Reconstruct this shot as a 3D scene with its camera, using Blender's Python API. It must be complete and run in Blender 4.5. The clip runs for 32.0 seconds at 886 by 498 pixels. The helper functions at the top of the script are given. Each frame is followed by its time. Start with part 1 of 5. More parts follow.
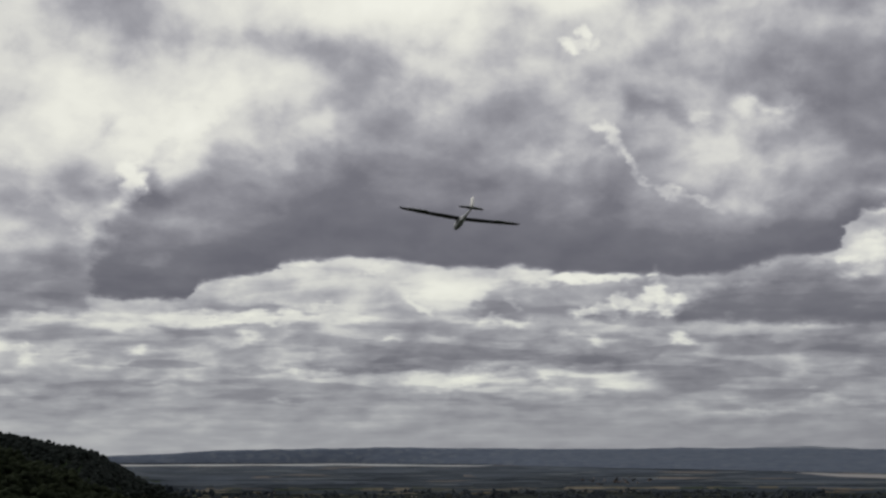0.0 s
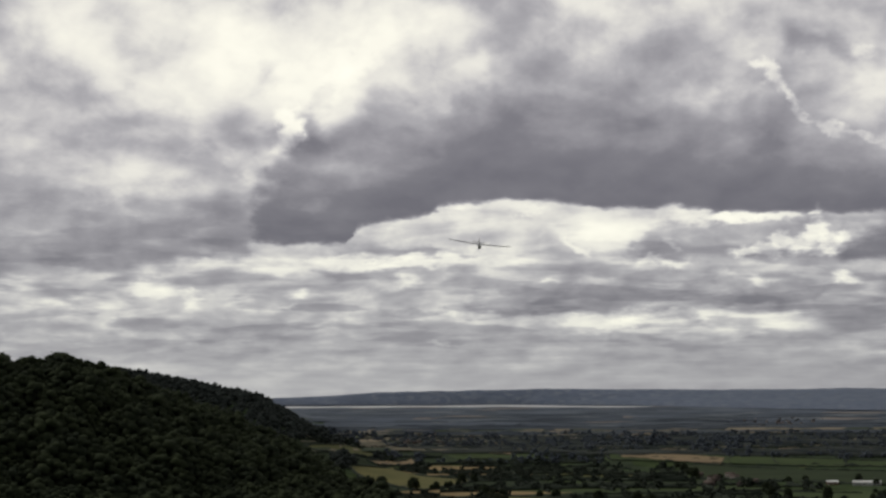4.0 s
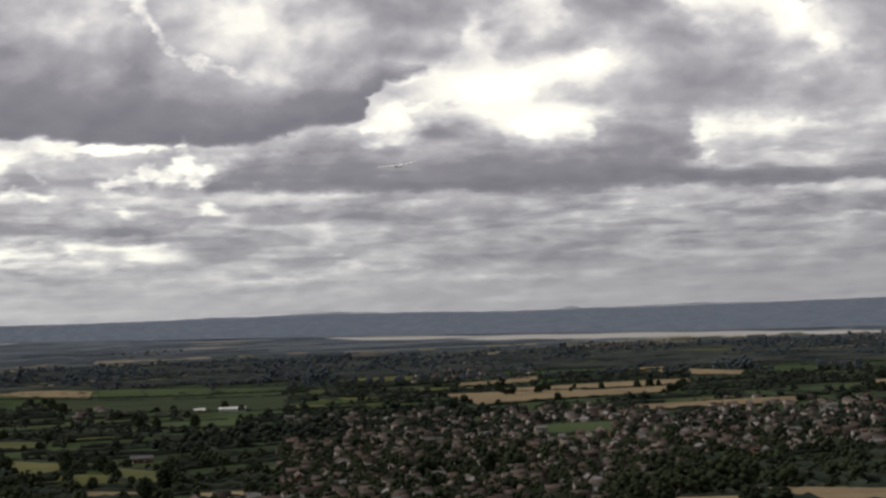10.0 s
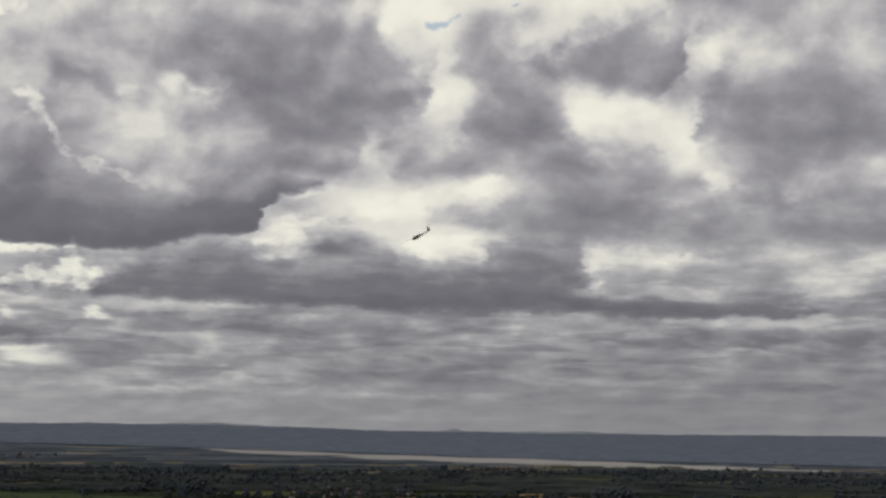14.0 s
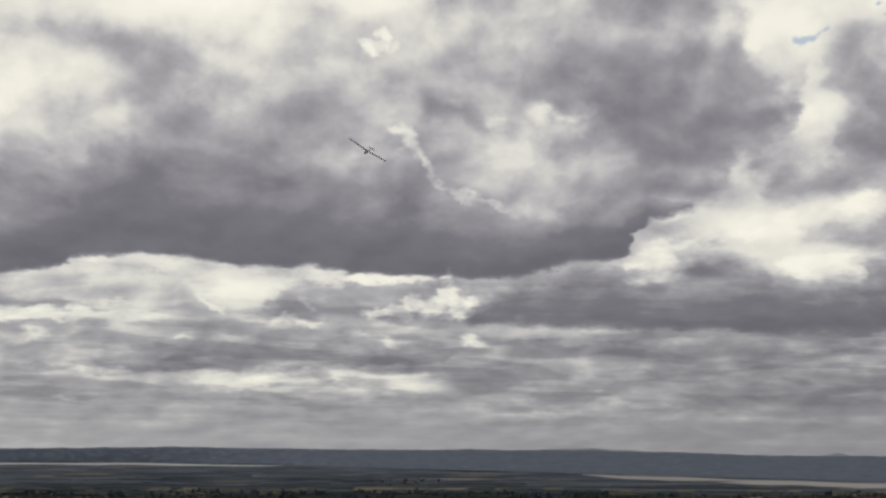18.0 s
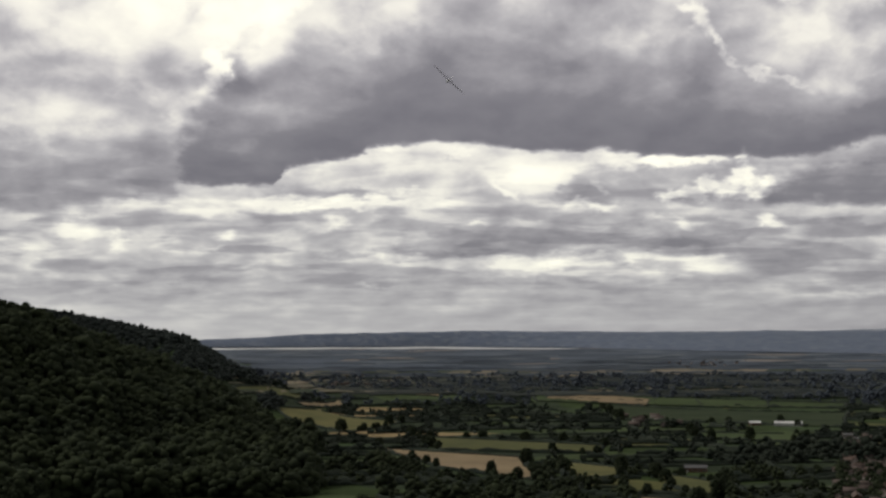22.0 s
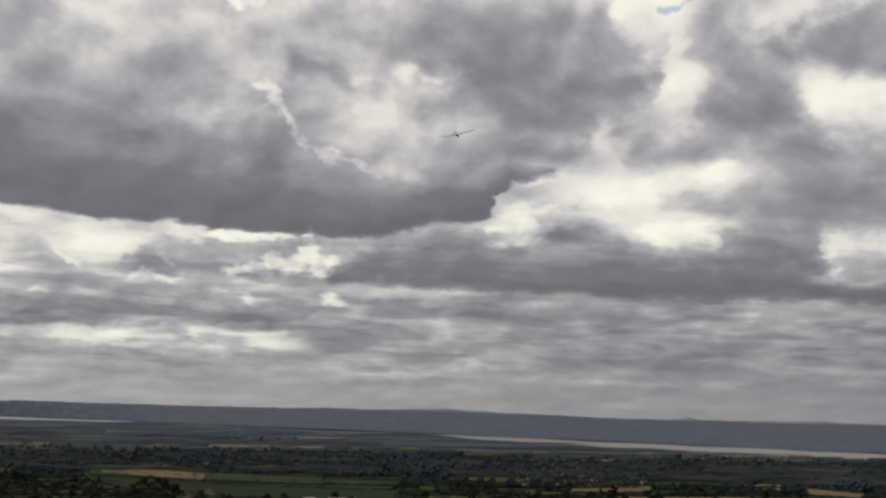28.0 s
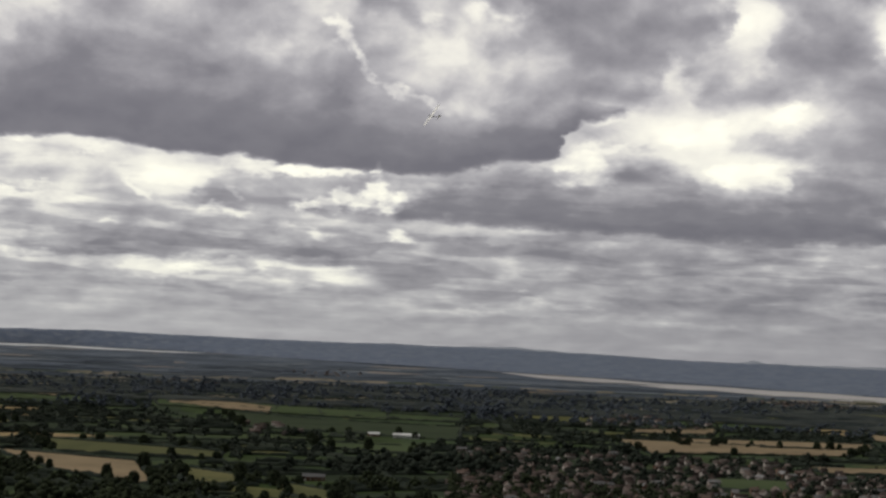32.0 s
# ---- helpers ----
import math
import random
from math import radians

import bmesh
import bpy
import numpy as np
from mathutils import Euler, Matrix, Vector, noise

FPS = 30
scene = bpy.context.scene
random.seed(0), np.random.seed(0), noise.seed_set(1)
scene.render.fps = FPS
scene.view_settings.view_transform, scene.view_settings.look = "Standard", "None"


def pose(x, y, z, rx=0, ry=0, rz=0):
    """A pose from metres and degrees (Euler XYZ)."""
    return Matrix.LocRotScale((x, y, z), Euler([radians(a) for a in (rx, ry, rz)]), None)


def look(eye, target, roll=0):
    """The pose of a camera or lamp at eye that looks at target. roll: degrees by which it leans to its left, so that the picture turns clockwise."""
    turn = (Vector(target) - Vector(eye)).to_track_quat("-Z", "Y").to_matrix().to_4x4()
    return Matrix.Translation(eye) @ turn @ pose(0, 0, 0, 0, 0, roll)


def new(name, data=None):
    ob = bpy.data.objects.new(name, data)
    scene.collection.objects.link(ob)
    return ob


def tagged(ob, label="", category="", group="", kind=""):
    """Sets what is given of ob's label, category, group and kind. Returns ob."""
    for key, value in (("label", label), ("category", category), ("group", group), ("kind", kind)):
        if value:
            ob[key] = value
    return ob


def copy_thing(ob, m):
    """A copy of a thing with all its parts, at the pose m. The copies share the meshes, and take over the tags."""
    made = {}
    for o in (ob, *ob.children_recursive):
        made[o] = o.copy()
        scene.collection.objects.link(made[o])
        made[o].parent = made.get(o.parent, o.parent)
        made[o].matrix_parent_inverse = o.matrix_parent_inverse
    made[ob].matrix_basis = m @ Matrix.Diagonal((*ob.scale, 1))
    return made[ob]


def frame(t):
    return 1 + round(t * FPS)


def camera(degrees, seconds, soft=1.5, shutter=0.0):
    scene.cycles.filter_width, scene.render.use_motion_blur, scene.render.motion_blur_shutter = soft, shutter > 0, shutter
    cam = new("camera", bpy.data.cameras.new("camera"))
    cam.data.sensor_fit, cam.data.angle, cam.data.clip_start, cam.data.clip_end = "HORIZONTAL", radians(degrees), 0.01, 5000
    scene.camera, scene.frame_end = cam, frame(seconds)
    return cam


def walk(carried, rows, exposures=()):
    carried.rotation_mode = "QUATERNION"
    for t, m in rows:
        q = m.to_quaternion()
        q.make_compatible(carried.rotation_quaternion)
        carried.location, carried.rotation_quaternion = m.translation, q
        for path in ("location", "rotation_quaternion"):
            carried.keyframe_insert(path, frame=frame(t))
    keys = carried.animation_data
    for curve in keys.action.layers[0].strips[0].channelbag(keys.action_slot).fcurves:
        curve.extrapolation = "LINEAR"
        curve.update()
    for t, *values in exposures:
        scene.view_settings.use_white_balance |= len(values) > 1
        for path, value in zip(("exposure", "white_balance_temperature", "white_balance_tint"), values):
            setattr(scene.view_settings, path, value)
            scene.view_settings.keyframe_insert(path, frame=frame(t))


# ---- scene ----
EYE = (0.0, 0.0, 120.0)


def aim(yaw, tilt, roll):
    """The camera's pose on its fixed stand: yaw to the right of the y axis, tilt above the horizon."""
    a, b = radians(yaw), radians(tilt)
    way = Vector((math.sin(a) * math.cos(b), math.cos(a) * math.cos(b), math.sin(b)))
    return look(EYE, Vector(EYE) + 100 * way, roll)


cam = camera(30.93, 32.0, soft=2.7)
walk(cam, [
    (0, aim(-15.14, 7.33, -0.18)),
    (0.5, aim(-18.56, 6.65, 0.20)),
    (1, aim(-20.74, 5.55, 0.08)),
    (1.5, aim(-20.46, 4.84, -0.45)),
    (2, aim(-19.51, 4.21, -0.73)),
    (2.5, aim(-17.19, 4.39, -0.70)),
    (3, aim(-18.39, 5.02, -0.44)),
    (3.5, aim(-20.77, 5.61, -0.25)),
    (5.5, aim(-19.86, 3.27, -1.72)),
    (6, aim(-16.22, 3.52, -2.24)),
    (6.5, aim(-14.56, 3.79, -2.28)),
    (7, aim(-13.85, 3.59, -2.52)),
    (7.5, aim(-12.66, 3.28, -2.28)),
    (8, aim(-8.75, 2.81, -2.60)),
    (8.5, aim(-4.30, 2.70, -2.60)),
    (9, aim(-0.66, 2.61, -2.60)),
    (9.5, aim(0.64, 2.36, -2.60)),
    (10, aim(1.54, 2.36, -2.33)),
    (10.5, aim(1.72, 3.02, -1.36)),
    (11, aim(2.36, 4.21, -0.58)),
    (11.5, aim(2.08, 5.22, -1.41)),
    (12, aim(0.83, 7.36, -0.40)),
    (12.5, aim(0.69, 7.24, 0.10)),
    (13, aim(3.52, 8.18, 0.43)),
    (13.5, aim(5.91, 7.54, 0.49)),
    (15.5, aim(1.86, 4.68, -0.09)),
    (16, aim(0.01, 5.06, -0.54)),
    (16.5, aim(-2.63, 6.07, -0.34)),
    (17, aim(-4.02, 6.93, -0.07)),
    (17.5, aim(-5.15, 6.97, -0.19)),
    (18, aim(-7.75, 7.35, 0.22)),
    (18.5, aim(-10.26, 7.40, 0.08)),
    (19, aim(-8.67, 6.30, -1.80)),
    (19.5, aim(-9.66, 4.34, -3.83)),
    (20, aim(-12.84, 3.09, -4.22)),
    (20.5, aim(-11.11, 2.36, -4.80)),
    (21, aim(-13.97, 3.91, -1.47)),
    (21.5, aim(-16.28, 3.66, -2.15)),
    (22, aim(-18.24, 3.20, -0.30)),
    (22.5, aim(-17.68, 2.07, -0.48)),
    (23, aim(-19.60, 1.36, -0.64)),
    (23.5, aim(-18.23, 1.71, -0.76)),
    (24, aim(-15.68, 4.80, 0.27)),
    (24.5, aim(-13.13, 6.31, 0.39)),
    (26.5, aim(-7.51, 6.44, -0.18)),
    (27, aim(-6.90, 6.42, 0.30)),
    (27.5, aim(-4.60, 6.96, 0.60)),
    (28, aim(-2.76, 5.97, 1.11)),
    (28.5, aim(-1.53, 5.36, 1.65)),
    (29, aim(-1.00, 5.26, 2.01)),
    (29.5, aim(-1.05, 5.17, 1.94)),
    (30, aim(-1.10, 4.95, 2.07)),
    (30.5, aim(-1.32, 4.15, 2.11)),
    (31, aim(-1.80, 4.14, 2.54)),
    (31.5, aim(-2.93, 3.95, 2.18)),
    (32, aim(-5.11, 3.68, 2.33)),
], exposures=[(0, -0.08, 6280, 10), (1, -0.12, 6330, 10), (2, -0.04, 6400, 10), (3, 0.08, 6450, 10), (6, 0.28, 6550, 10), (8, 0.38, 6580, 10), (10.5, 0.5, 6580, 10), (11.4, 0.35, 6544, 10), (12, 0.02, 6520, 10), (13, -0.12, 6520, 10), (15.5, 0.2, 6520, 10), (16, 0.26, 6520, 10), (17, 0.16, 6520, 10), (19, -0.05, 6560, 10), (20, 0.1, 6600, 10), (21, 0.25, 6600, 10), (22, 0.3, 6600, 10), (23, 0.42, 6600, 10), (24, 0.46, 6600, 10), (24.5, 0.36, 6588, 10), (26.5, 0.1, 6540, 10), (28, 0.06, 6540, 10), (30, 0.24, 6540, 10), (31, 0.32, 6540, 10), (32, 0.26, 6540, 10)])

# ---- world, sun, exposure ----
scene.view_settings.exposure = 0.0
SUN_AZ, SUN_EL = -92.0, 46.0
world = bpy.data.worlds.new("world")
scene.world = world
world.use_nodes = True
world.cycles.sampling_method = "MANUAL"
world.cycles.sample_map_resolution = 512
wt = world.node_tree
wt.nodes.clear()


def node(tree, kind, inputs=(), **settings):
    n = tree.nodes.new(kind)
    for key, value in settings.items():
        if key == "operation":
            n.operation = value
        elif key == "vector_type":
            n.vector_type = value
        elif key == "interpolation_type":
            n.interpolation_type = value
        elif key == "data_type":
            n.data_type = value
        elif key == "blend_type":
            n.blend_type = value
        elif key == "feature":
            n.feature = value
    for slot, value in inputs:
        if isinstance(value, bpy.types.NodeSocket):
            tree.links.new(value, n.inputs[slot])
        else:
            n.inputs[slot].default_value = value
    return n


def calc(tree, op, a, b=0.0, c=0.0):
    return node(tree, "ShaderNodeMath", ((0, a), (1, b), (2, c)), operation=op).outputs[0]


way = node(wt, "ShaderNodeTexCoord").outputs["Generated"]
sep = node(wt, "ShaderNodeSeparateXYZ", ((0, way),))
sky_az = calc(wt, "MULTIPLY", calc(wt, "ARCTAN2", sep.outputs[0], sep.outputs[1]), 57.2958)
sky_el = calc(wt, "MULTIPLY", calc(wt, "ARCSINE", sep.outputs[2]), 57.2958)
el_up = calc(wt, "MAXIMUM", sky_el, 0.0)
# the deck of cloud is seen edge-on near the horizon, so its texture is squeezed there
deck_y = calc(wt, "MULTIPLY", calc(wt, "LOGARITHM", calc(wt, "ADD", el_up, 7.0), 2.71828), 4.2)
deck = node(wt, "ShaderNodeCombineXYZ", ((0, calc(wt, "MULTIPLY", sky_az, 0.17)), (1, deck_y), (2, 3.7))).outputs[0]
ragged = node(wt, "ShaderNodeTexNoise", (("Vector", deck), ("Scale", 1.9), ("Detail", 6.0), ("Roughness", 0.52)))
shift = node(wt, "ShaderNodeVectorMath", ((0, ragged.outputs["Color"]), (1, (0.5, 0.5, 0.5))), operation="SUBTRACT").outputs[0]
reach = calc(wt, "MINIMUM", calc(wt, "ADD", calc(wt, "MULTIPLY", el_up, 0.22), 0.5), 3.0)
shift = node(wt, "ShaderNodeVectorMath", ((0, shift), (1, node(wt, "ShaderNodeCombineXYZ", ((0, calc(wt, "MULTIPLY", reach, 2.0)), (1, reach), (2, 0.0))).outputs[0])), operation="MULTIPLY").outputs[0]
spot = node(wt, "ShaderNodeCombineXYZ", ((0, sky_az), (1, sky_el), (2, 0.0))).outputs[0]
spot = node(wt, "ShaderNodeVectorMath", ((0, spot), (1, shift)), operation="ADD").outputs[0]
curl = node(wt, "ShaderNodeTexNoise", (("Vector", deck), ("Scale", 5.5), ("Detail", 5.0), ("Roughness", 0.55))).outputs["Color"]
curl = node(wt, "ShaderNodeVectorMath", ((0, curl), (1, (0.5, 0.5, 0.5))), operation="SUBTRACT").outputs[0]
crisp = node(wt, "ShaderNodeCombineXYZ", ((0, sky_az), (1, sky_el), (2, 0.0))).outputs[0]
crisp = node(wt, "ShaderNodeVectorMath", ((0, curl), (1, (1.8, 1.3, 0.0)), (2, crisp)), operation="MULTIPLY_ADD").outputs[0]
tight = node(wt, "ShaderNodeTexNoise", (("Vector", deck), ("Scale", 14.0), ("Detail", 4.0), ("Roughness", 0.55))).outputs["Color"]
tight = node(wt, "ShaderNodeVectorMath", ((0, tight), (1, (0.5, 0.5, 0.5))), operation="SUBTRACT").outputs[0]
heads = node(wt, "ShaderNodeVectorMath", ((0, tight), (1, (0.8, 0.6, 0.0)), (2, node(wt, "ShaderNodeCombineXYZ", ((0, sky_az), (1, sky_el), (2, 0.0))).outputs[0])), operation="MULTIPLY_ADD").outputs[0]
cloud_sum, gap_sum, laid = 0.0, 0.0, 0


def bank(az, el, wide, high, amount, turn, place=None, core=0.0):
    m = node(wt, "ShaderNodeMapping", ((0, place or spot), (1, (az, el, 0)), (2, (0, 0, radians(turn))), (3, (wide, high, 1))), vector_type="TEXTURE")
    d = node(wt, "ShaderNodeVectorMath", ((0, m.outputs[0]),), operation="LENGTH").outputs["Value"]
    return node(wt, "ShaderNodeMapRange", ((0, d), (1, core), (2, 1.0), (3, amount), (4, 0.0)), interpolation_type="SMOOTHSTEP").outputs[0]


def cloud(az, el, wide, high, amount, turn=0):
    """A bank of thick cloud, or where amount is negative a thin, bright place between banks."""
    global cloud_sum, spot, laid
    laid += 1
    if laid % 5 == 0:
        spot = node(wt, "ShaderNodeVectorMath", ((0, cloud_sum), (1, (1e-6, 0, 0)), (2, spot)), operation="MULTIPLY_ADD").outputs[0]
    cloud_sum = calc(wt, "ADD", cloud_sum, bank(az, el, wide, high, amount, turn))


def puff(az, el, wide, high, amount, turn=0):
    """A small cloud or gap with a crisp edge."""
    global cloud_sum, crisp, laid
    laid += 1
    if laid % 5 == 0:
        crisp = node(wt, "ShaderNodeVectorMath", ((0, cloud_sum), (1, (1e-6, 0, 0)), (2, crisp)), operation="MULTIPLY_ADD").outputs[0]
    cloud_sum = calc(wt, "ADD", cloud_sum, bank(az, el, wide, high, amount * 0.45, turn, crisp, 0.1))


def lump(az, el, wide, high, amount):
    """A sunlit head of a heaped cloud, with a sharp edge."""
    global cloud_sum, laid, heads
    laid += 1
    if laid % 5 == 0:
        heads = node(wt, "ShaderNodeVectorMath", ((0, cloud_sum), (1, (1e-6, 0, 0)), (2, heads)), operation="MULTIPLY_ADD").outputs[0]
    cloud_sum = calc(wt, "ADD", cloud_sum, bank(az, el, wide, high, amount, 0, heads, 0.35))


def gap(az, el, wide, high):
    global gap_sum
    gap_sum = calc(wt, "ADD", gap_sum, bank(az, el, wide, high, 1.0, 0))


low = node(wt, "ShaderNodeMapRange", ((0, el_up), (1, 1.0), (2, 9.0), (3, 1.0), (4, 0.0))).outputs[0]


def billows(at, big, small):
    """Broad billows high up, that give way to smaller and closer ones low over the vale."""
    a = node(wt, "ShaderNodeTexNoise", (("Vector", at), ("Scale", big), ("Detail", 6.0), ("Roughness", 0.43), ("Distortion", 0.2))).outputs[0]
    b = node(wt, "ShaderNodeTexNoise", (("Vector", at), ("Scale", small), ("Detail", 5.0), ("Roughness", 0.44), ("Distortion", 0.2))).outputs[0]
    return node(wt, "ShaderNodeMix", ((0, low), (2, a), (3, b))).outputs[0]


billow = billows(deck, 1.5, 3.4)
lit_deck = node(wt, "ShaderNodeVectorMath", ((0, deck), (1, (-0.05, 0.12, 0.0))), operation="ADD").outputs[0]
lit = billows(lit_deck, 1.5, 3.4)
fine = node(wt, "ShaderNodeTexNoise", (("Vector", deck), ("Scale", 5.0), ("Detail", 7.0), ("Roughness", 0.6), ("Distortion", 0.3))).outputs[0]
# thin long streaks near the horizon
long_deck = node(wt, "ShaderNodeVectorMath", ((0, deck), (1, (0.24, 1.15, 1.0))), operation="MULTIPLY").outputs[0]
streak = node(wt, "ShaderNodeTexNoise", (("Vector", long_deck), ("Scale", 6.0), ("Detail", 5.0), ("Roughness", 0.55), ("Distortion", 0.4))).outputs[0]

# the open sky between the banks: bright high up, a dull haze low down
TONES = ((0, -0.6), (105, 0.0), (120, 0.24), (145, 0.4), (165, 0.5), (188, 0.58), (215, 0.68), (237, 0.83), (245, 1.0))


def tone(grey):
    return float(np.interp(grey, [p[0] for p in TONES], [p[1] for p in TONES]))


open_low = node(wt, "ShaderNodeMapRange", ((0, sky_az), (1, -30.0), (2, 16.0), (3, tone(174)), (4, tone(138)))).outputs[0]
open_high = node(wt, "ShaderNodeMapRange", ((0, el_up), (1, 2.5), (2, 7.5), (3, 0.0), (4, 1.0)), interpolation_type="SMOOTHSTEP").outputs[0]
veil = node(wt, "ShaderNodeMix", ((0, open_high), (2, open_low), (3, tone(206)))).outputs[0]
veil = calc(wt, "ADD", veil, calc(wt, "MULTIPLY", calc(wt, "SUBTRACT", billow, 0.5), calc(wt, "MULTIPLY_ADD", low, -0.85, 1.25)))
veil = calc(wt, "ADD", veil, calc(wt, "MULTIPLY", calc(wt, "MULTIPLY", calc(wt, "SUBTRACT", streak, 0.5), low), 0.32))
# rows of small flat clouds low down, dark below and lit along their tops
def rows_of_cloud(lift):
    at = node(wt, "ShaderNodeVectorMath", ((0, deck), (1, (0.42, 1.3, 1.0)), (2, (0.0, lift, 5.0))), operation="MULTIPLY_ADD").outputs[0]
    n = node(wt, "ShaderNodeTexNoise", (("Vector", at), ("Scale", 3.6), ("Detail", 5.0), ("Roughness", 0.5), ("Distortion", 0.3))).outputs[0]
    return node(wt, "ShaderNodeMapRange", ((0, n), (1, 0.46), (2, 0.58)), interpolation_type="SMOOTHSTEP").outputs[0]


row, row_up = rows_of_cloud(0.0), rows_of_cloud(0.11)
rows_here = node(wt, "ShaderNodeMapRange", ((0, el_up), (1, 0.8), (2, 2.2), (3, 0.15), (4, 1.0))).outputs[0]
rows_here = calc(wt, "MULTIPLY", rows_here, node(wt, "ShaderNodeMapRange", ((0, el_up), (1, 4.5), (2, 8.0), (3, 1.0), (4, 0.0))).outputs[0])
row_shade = calc(wt, "ADD", calc(wt, "MULTIPLY", row, -0.10), calc(wt, "MULTIPLY", calc(wt, "SUBTRACT", row, row_up), 0.11))
edge_split = node(wt, "ShaderNodeSeparateXYZ", ((0, crisp),))
AZ0, AZ1, EL1 = -42.0, 28.0, 20.0


def outline(points, at):
    """Elevation of a cloud's edge along the azimuth."""
    c = node(wt, "ShaderNodeFloatCurve", ((1, at),))
    curve = c.mapping.curves[0]
    flat = [((a - AZ0) / (AZ1 - AZ0), min(max(e / EL1, 0.0), 1.0)) for a, e in points]
    curve.points[0].location, curve.points[1].location = flat[0], flat[-1]
    for p in flat[1:-1]:
        curve.points.new(*p)
    for p in curve.points:
        p.handle_type = "AUTO_CLAMPED"
    c.mapping.update()
    return calc(wt, "MULTIPLY", c.outputs[0], EL1)


def band(lower, upper, base_grey, top_grey, soft_low, soft_high, cover=1.0, rough=1.0):
    """A bank of cloud between its base and its top, each given as (azimuth, elevation)."""
    global veil
    x = calc(wt, "MULTIPLY_ADD", calc(wt, "SUBTRACT", edge_split.outputs[0], sky_az), rough, sky_az)
    y = calc(wt, "MULTIPLY_ADD", calc(wt, "SUBTRACT", edge_split.outputs[1], sky_el), rough, sky_el)
    at = calc(wt, "DIVIDE", calc(wt, "SUBTRACT", x, AZ0), AZ1 - AZ0)
    under, over_it = outline(lower, at), outline(upper, at)
    y_base = calc(wt, "MULTIPLY_ADD", calc(wt, "SUBTRACT", y, sky_el), 0.5, sky_el)
    a = calc(wt, "SUBTRACT", y_base, under)
    b = calc(wt, "SUBTRACT", over_it, y)
    m = node(wt, "ShaderNodeMapRange", ((0, a), (1, -soft_low), (2, soft_low)), interpolation_type="SMOOTHSTEP").outputs[0]
    m = calc(wt, "MULTIPLY", m, node(wt, "ShaderNodeMapRange", ((0, b), (1, -1.7 * soft_high), (2, 1.7 * soft_high)), interpolation_type="SMOOTHSTEP").outputs[0])
    for a0, a1 in ((lower[0][0] - 0.5, lower[0][0] + 0.3), (lower[-1][0] + 0.5, lower[-1][0] - 0.3)):
        m = calc(wt, "MULTIPLY", m, node(wt, "ShaderNodeMapRange", ((0, x), (1, a0), (2, a1)), interpolation_type="SMOOTHSTEP").outputs[0])
    part_up = calc(wt, "DIVIDE", a, calc(wt, "MAXIMUM", calc(wt, "ADD", a, b), 0.1))
    shade = node(wt, "ShaderNodeMapRange", ((0, part_up), (1, 0.12), (2, 1.0), (3, tone(base_grey)), (4, tone(top_grey)))).outputs[0]
    shade = calc(wt, "ADD", shade, calc(wt, "MULTIPLY", calc(wt, "SUBTRACT", billow, 0.5), 0.42))
    veil = node(wt, "ShaderNodeMix", ((0, calc(wt, "MULTIPLY", m, cover)), (2, veil), (3, shade))).outputs[0]


# grey cloud over the spur, upper shelf
band(((-39.3, 7.64), (-33.8, 7.95), (-31.9, 8.1), (-29.9, 8.64), (-29.2, 9.15)),
     ((-39.3, 11.18), (-33.8, 11.31), (-32.3, 11.09), (-30.9, 10.66), (-29.9, 9.92), (-29.2, 9.19)),
     150, 172, 0.9, 0.5, 0.8, 1)
# its main mass
band(((-39.2, 4.15), (-33.7, 4.51), (-31.5, 4.54), (-30.4, 4.69), (-29.7, 5.1), (-28, 5.12), (-27.4, 5.82)),
     ((-39.3, 6.98), (-33.8, 7.31), (-31.9, 7.67), (-29.9, 7.96), (-28.2, 7.5), (-27.4, 6.02)),
     128, 165, 0.45, 0.6, 0.85, 1)
# low grey shelf above the spur
band(((-39.2, 1.42), (-33.7, 1.53), (-27.9, 1.53), (-22, 1.72), (-19.9, 2.02)),
     ((-39.2, 2.93), (-33.7, 3.09), (-30.9, 3.01), (-27.9, 3.22), (-25.6, 3.63), (-22, 3.23), (-19.9, 2.22)),
     152, 168, 0.6, 0.5, 0.7, 1)
# broad light grey cloud high over the vale
band(((-27.5, 5.45), (-24.2, 5.54), (-20.6, 6.99), (-14.8, 6.68), (-8.7, 6.42), (-3.4, 6.8), (-0.8, 8.64), (0.2, 8.93), (0.8, 8.79), (2.7, 10.42), (4.4, 11.24), (5.1, 12.34)),
     ((-27.6, 8.19), (-25.9, 9.05), (-22.1, 12.19), (-19.6, 13.08), (-17.8, 14.33), (-14.9, 14.96), (-10.8, 15.25), (-9.3, 15.49), (-8.3, 15.6), (-7.2, 17.5), (-4, 19), (0.4, 18.16), (1.7, 16.61), (3, 15.24), (3.4, 14.24), (4.6, 13.15), (5.2, 12.45)),
     160, 188, 0.75, 0.8, 0.9, 1.3)
# darker heart of its far lobe
band(((-2.8, 13.32), (-0.3, 11.18), (2.2, 10.92), (4.4, 11.34), (5.1, 12.45)),
     ((-2.8, 13.52), (-1.2, 14.56), (0.9, 15.21), (2.6, 14.83), (3.6, 13.84), (5.1, 12.55)),
     120, 150, 0.9, 0.8, 0.75, 1)
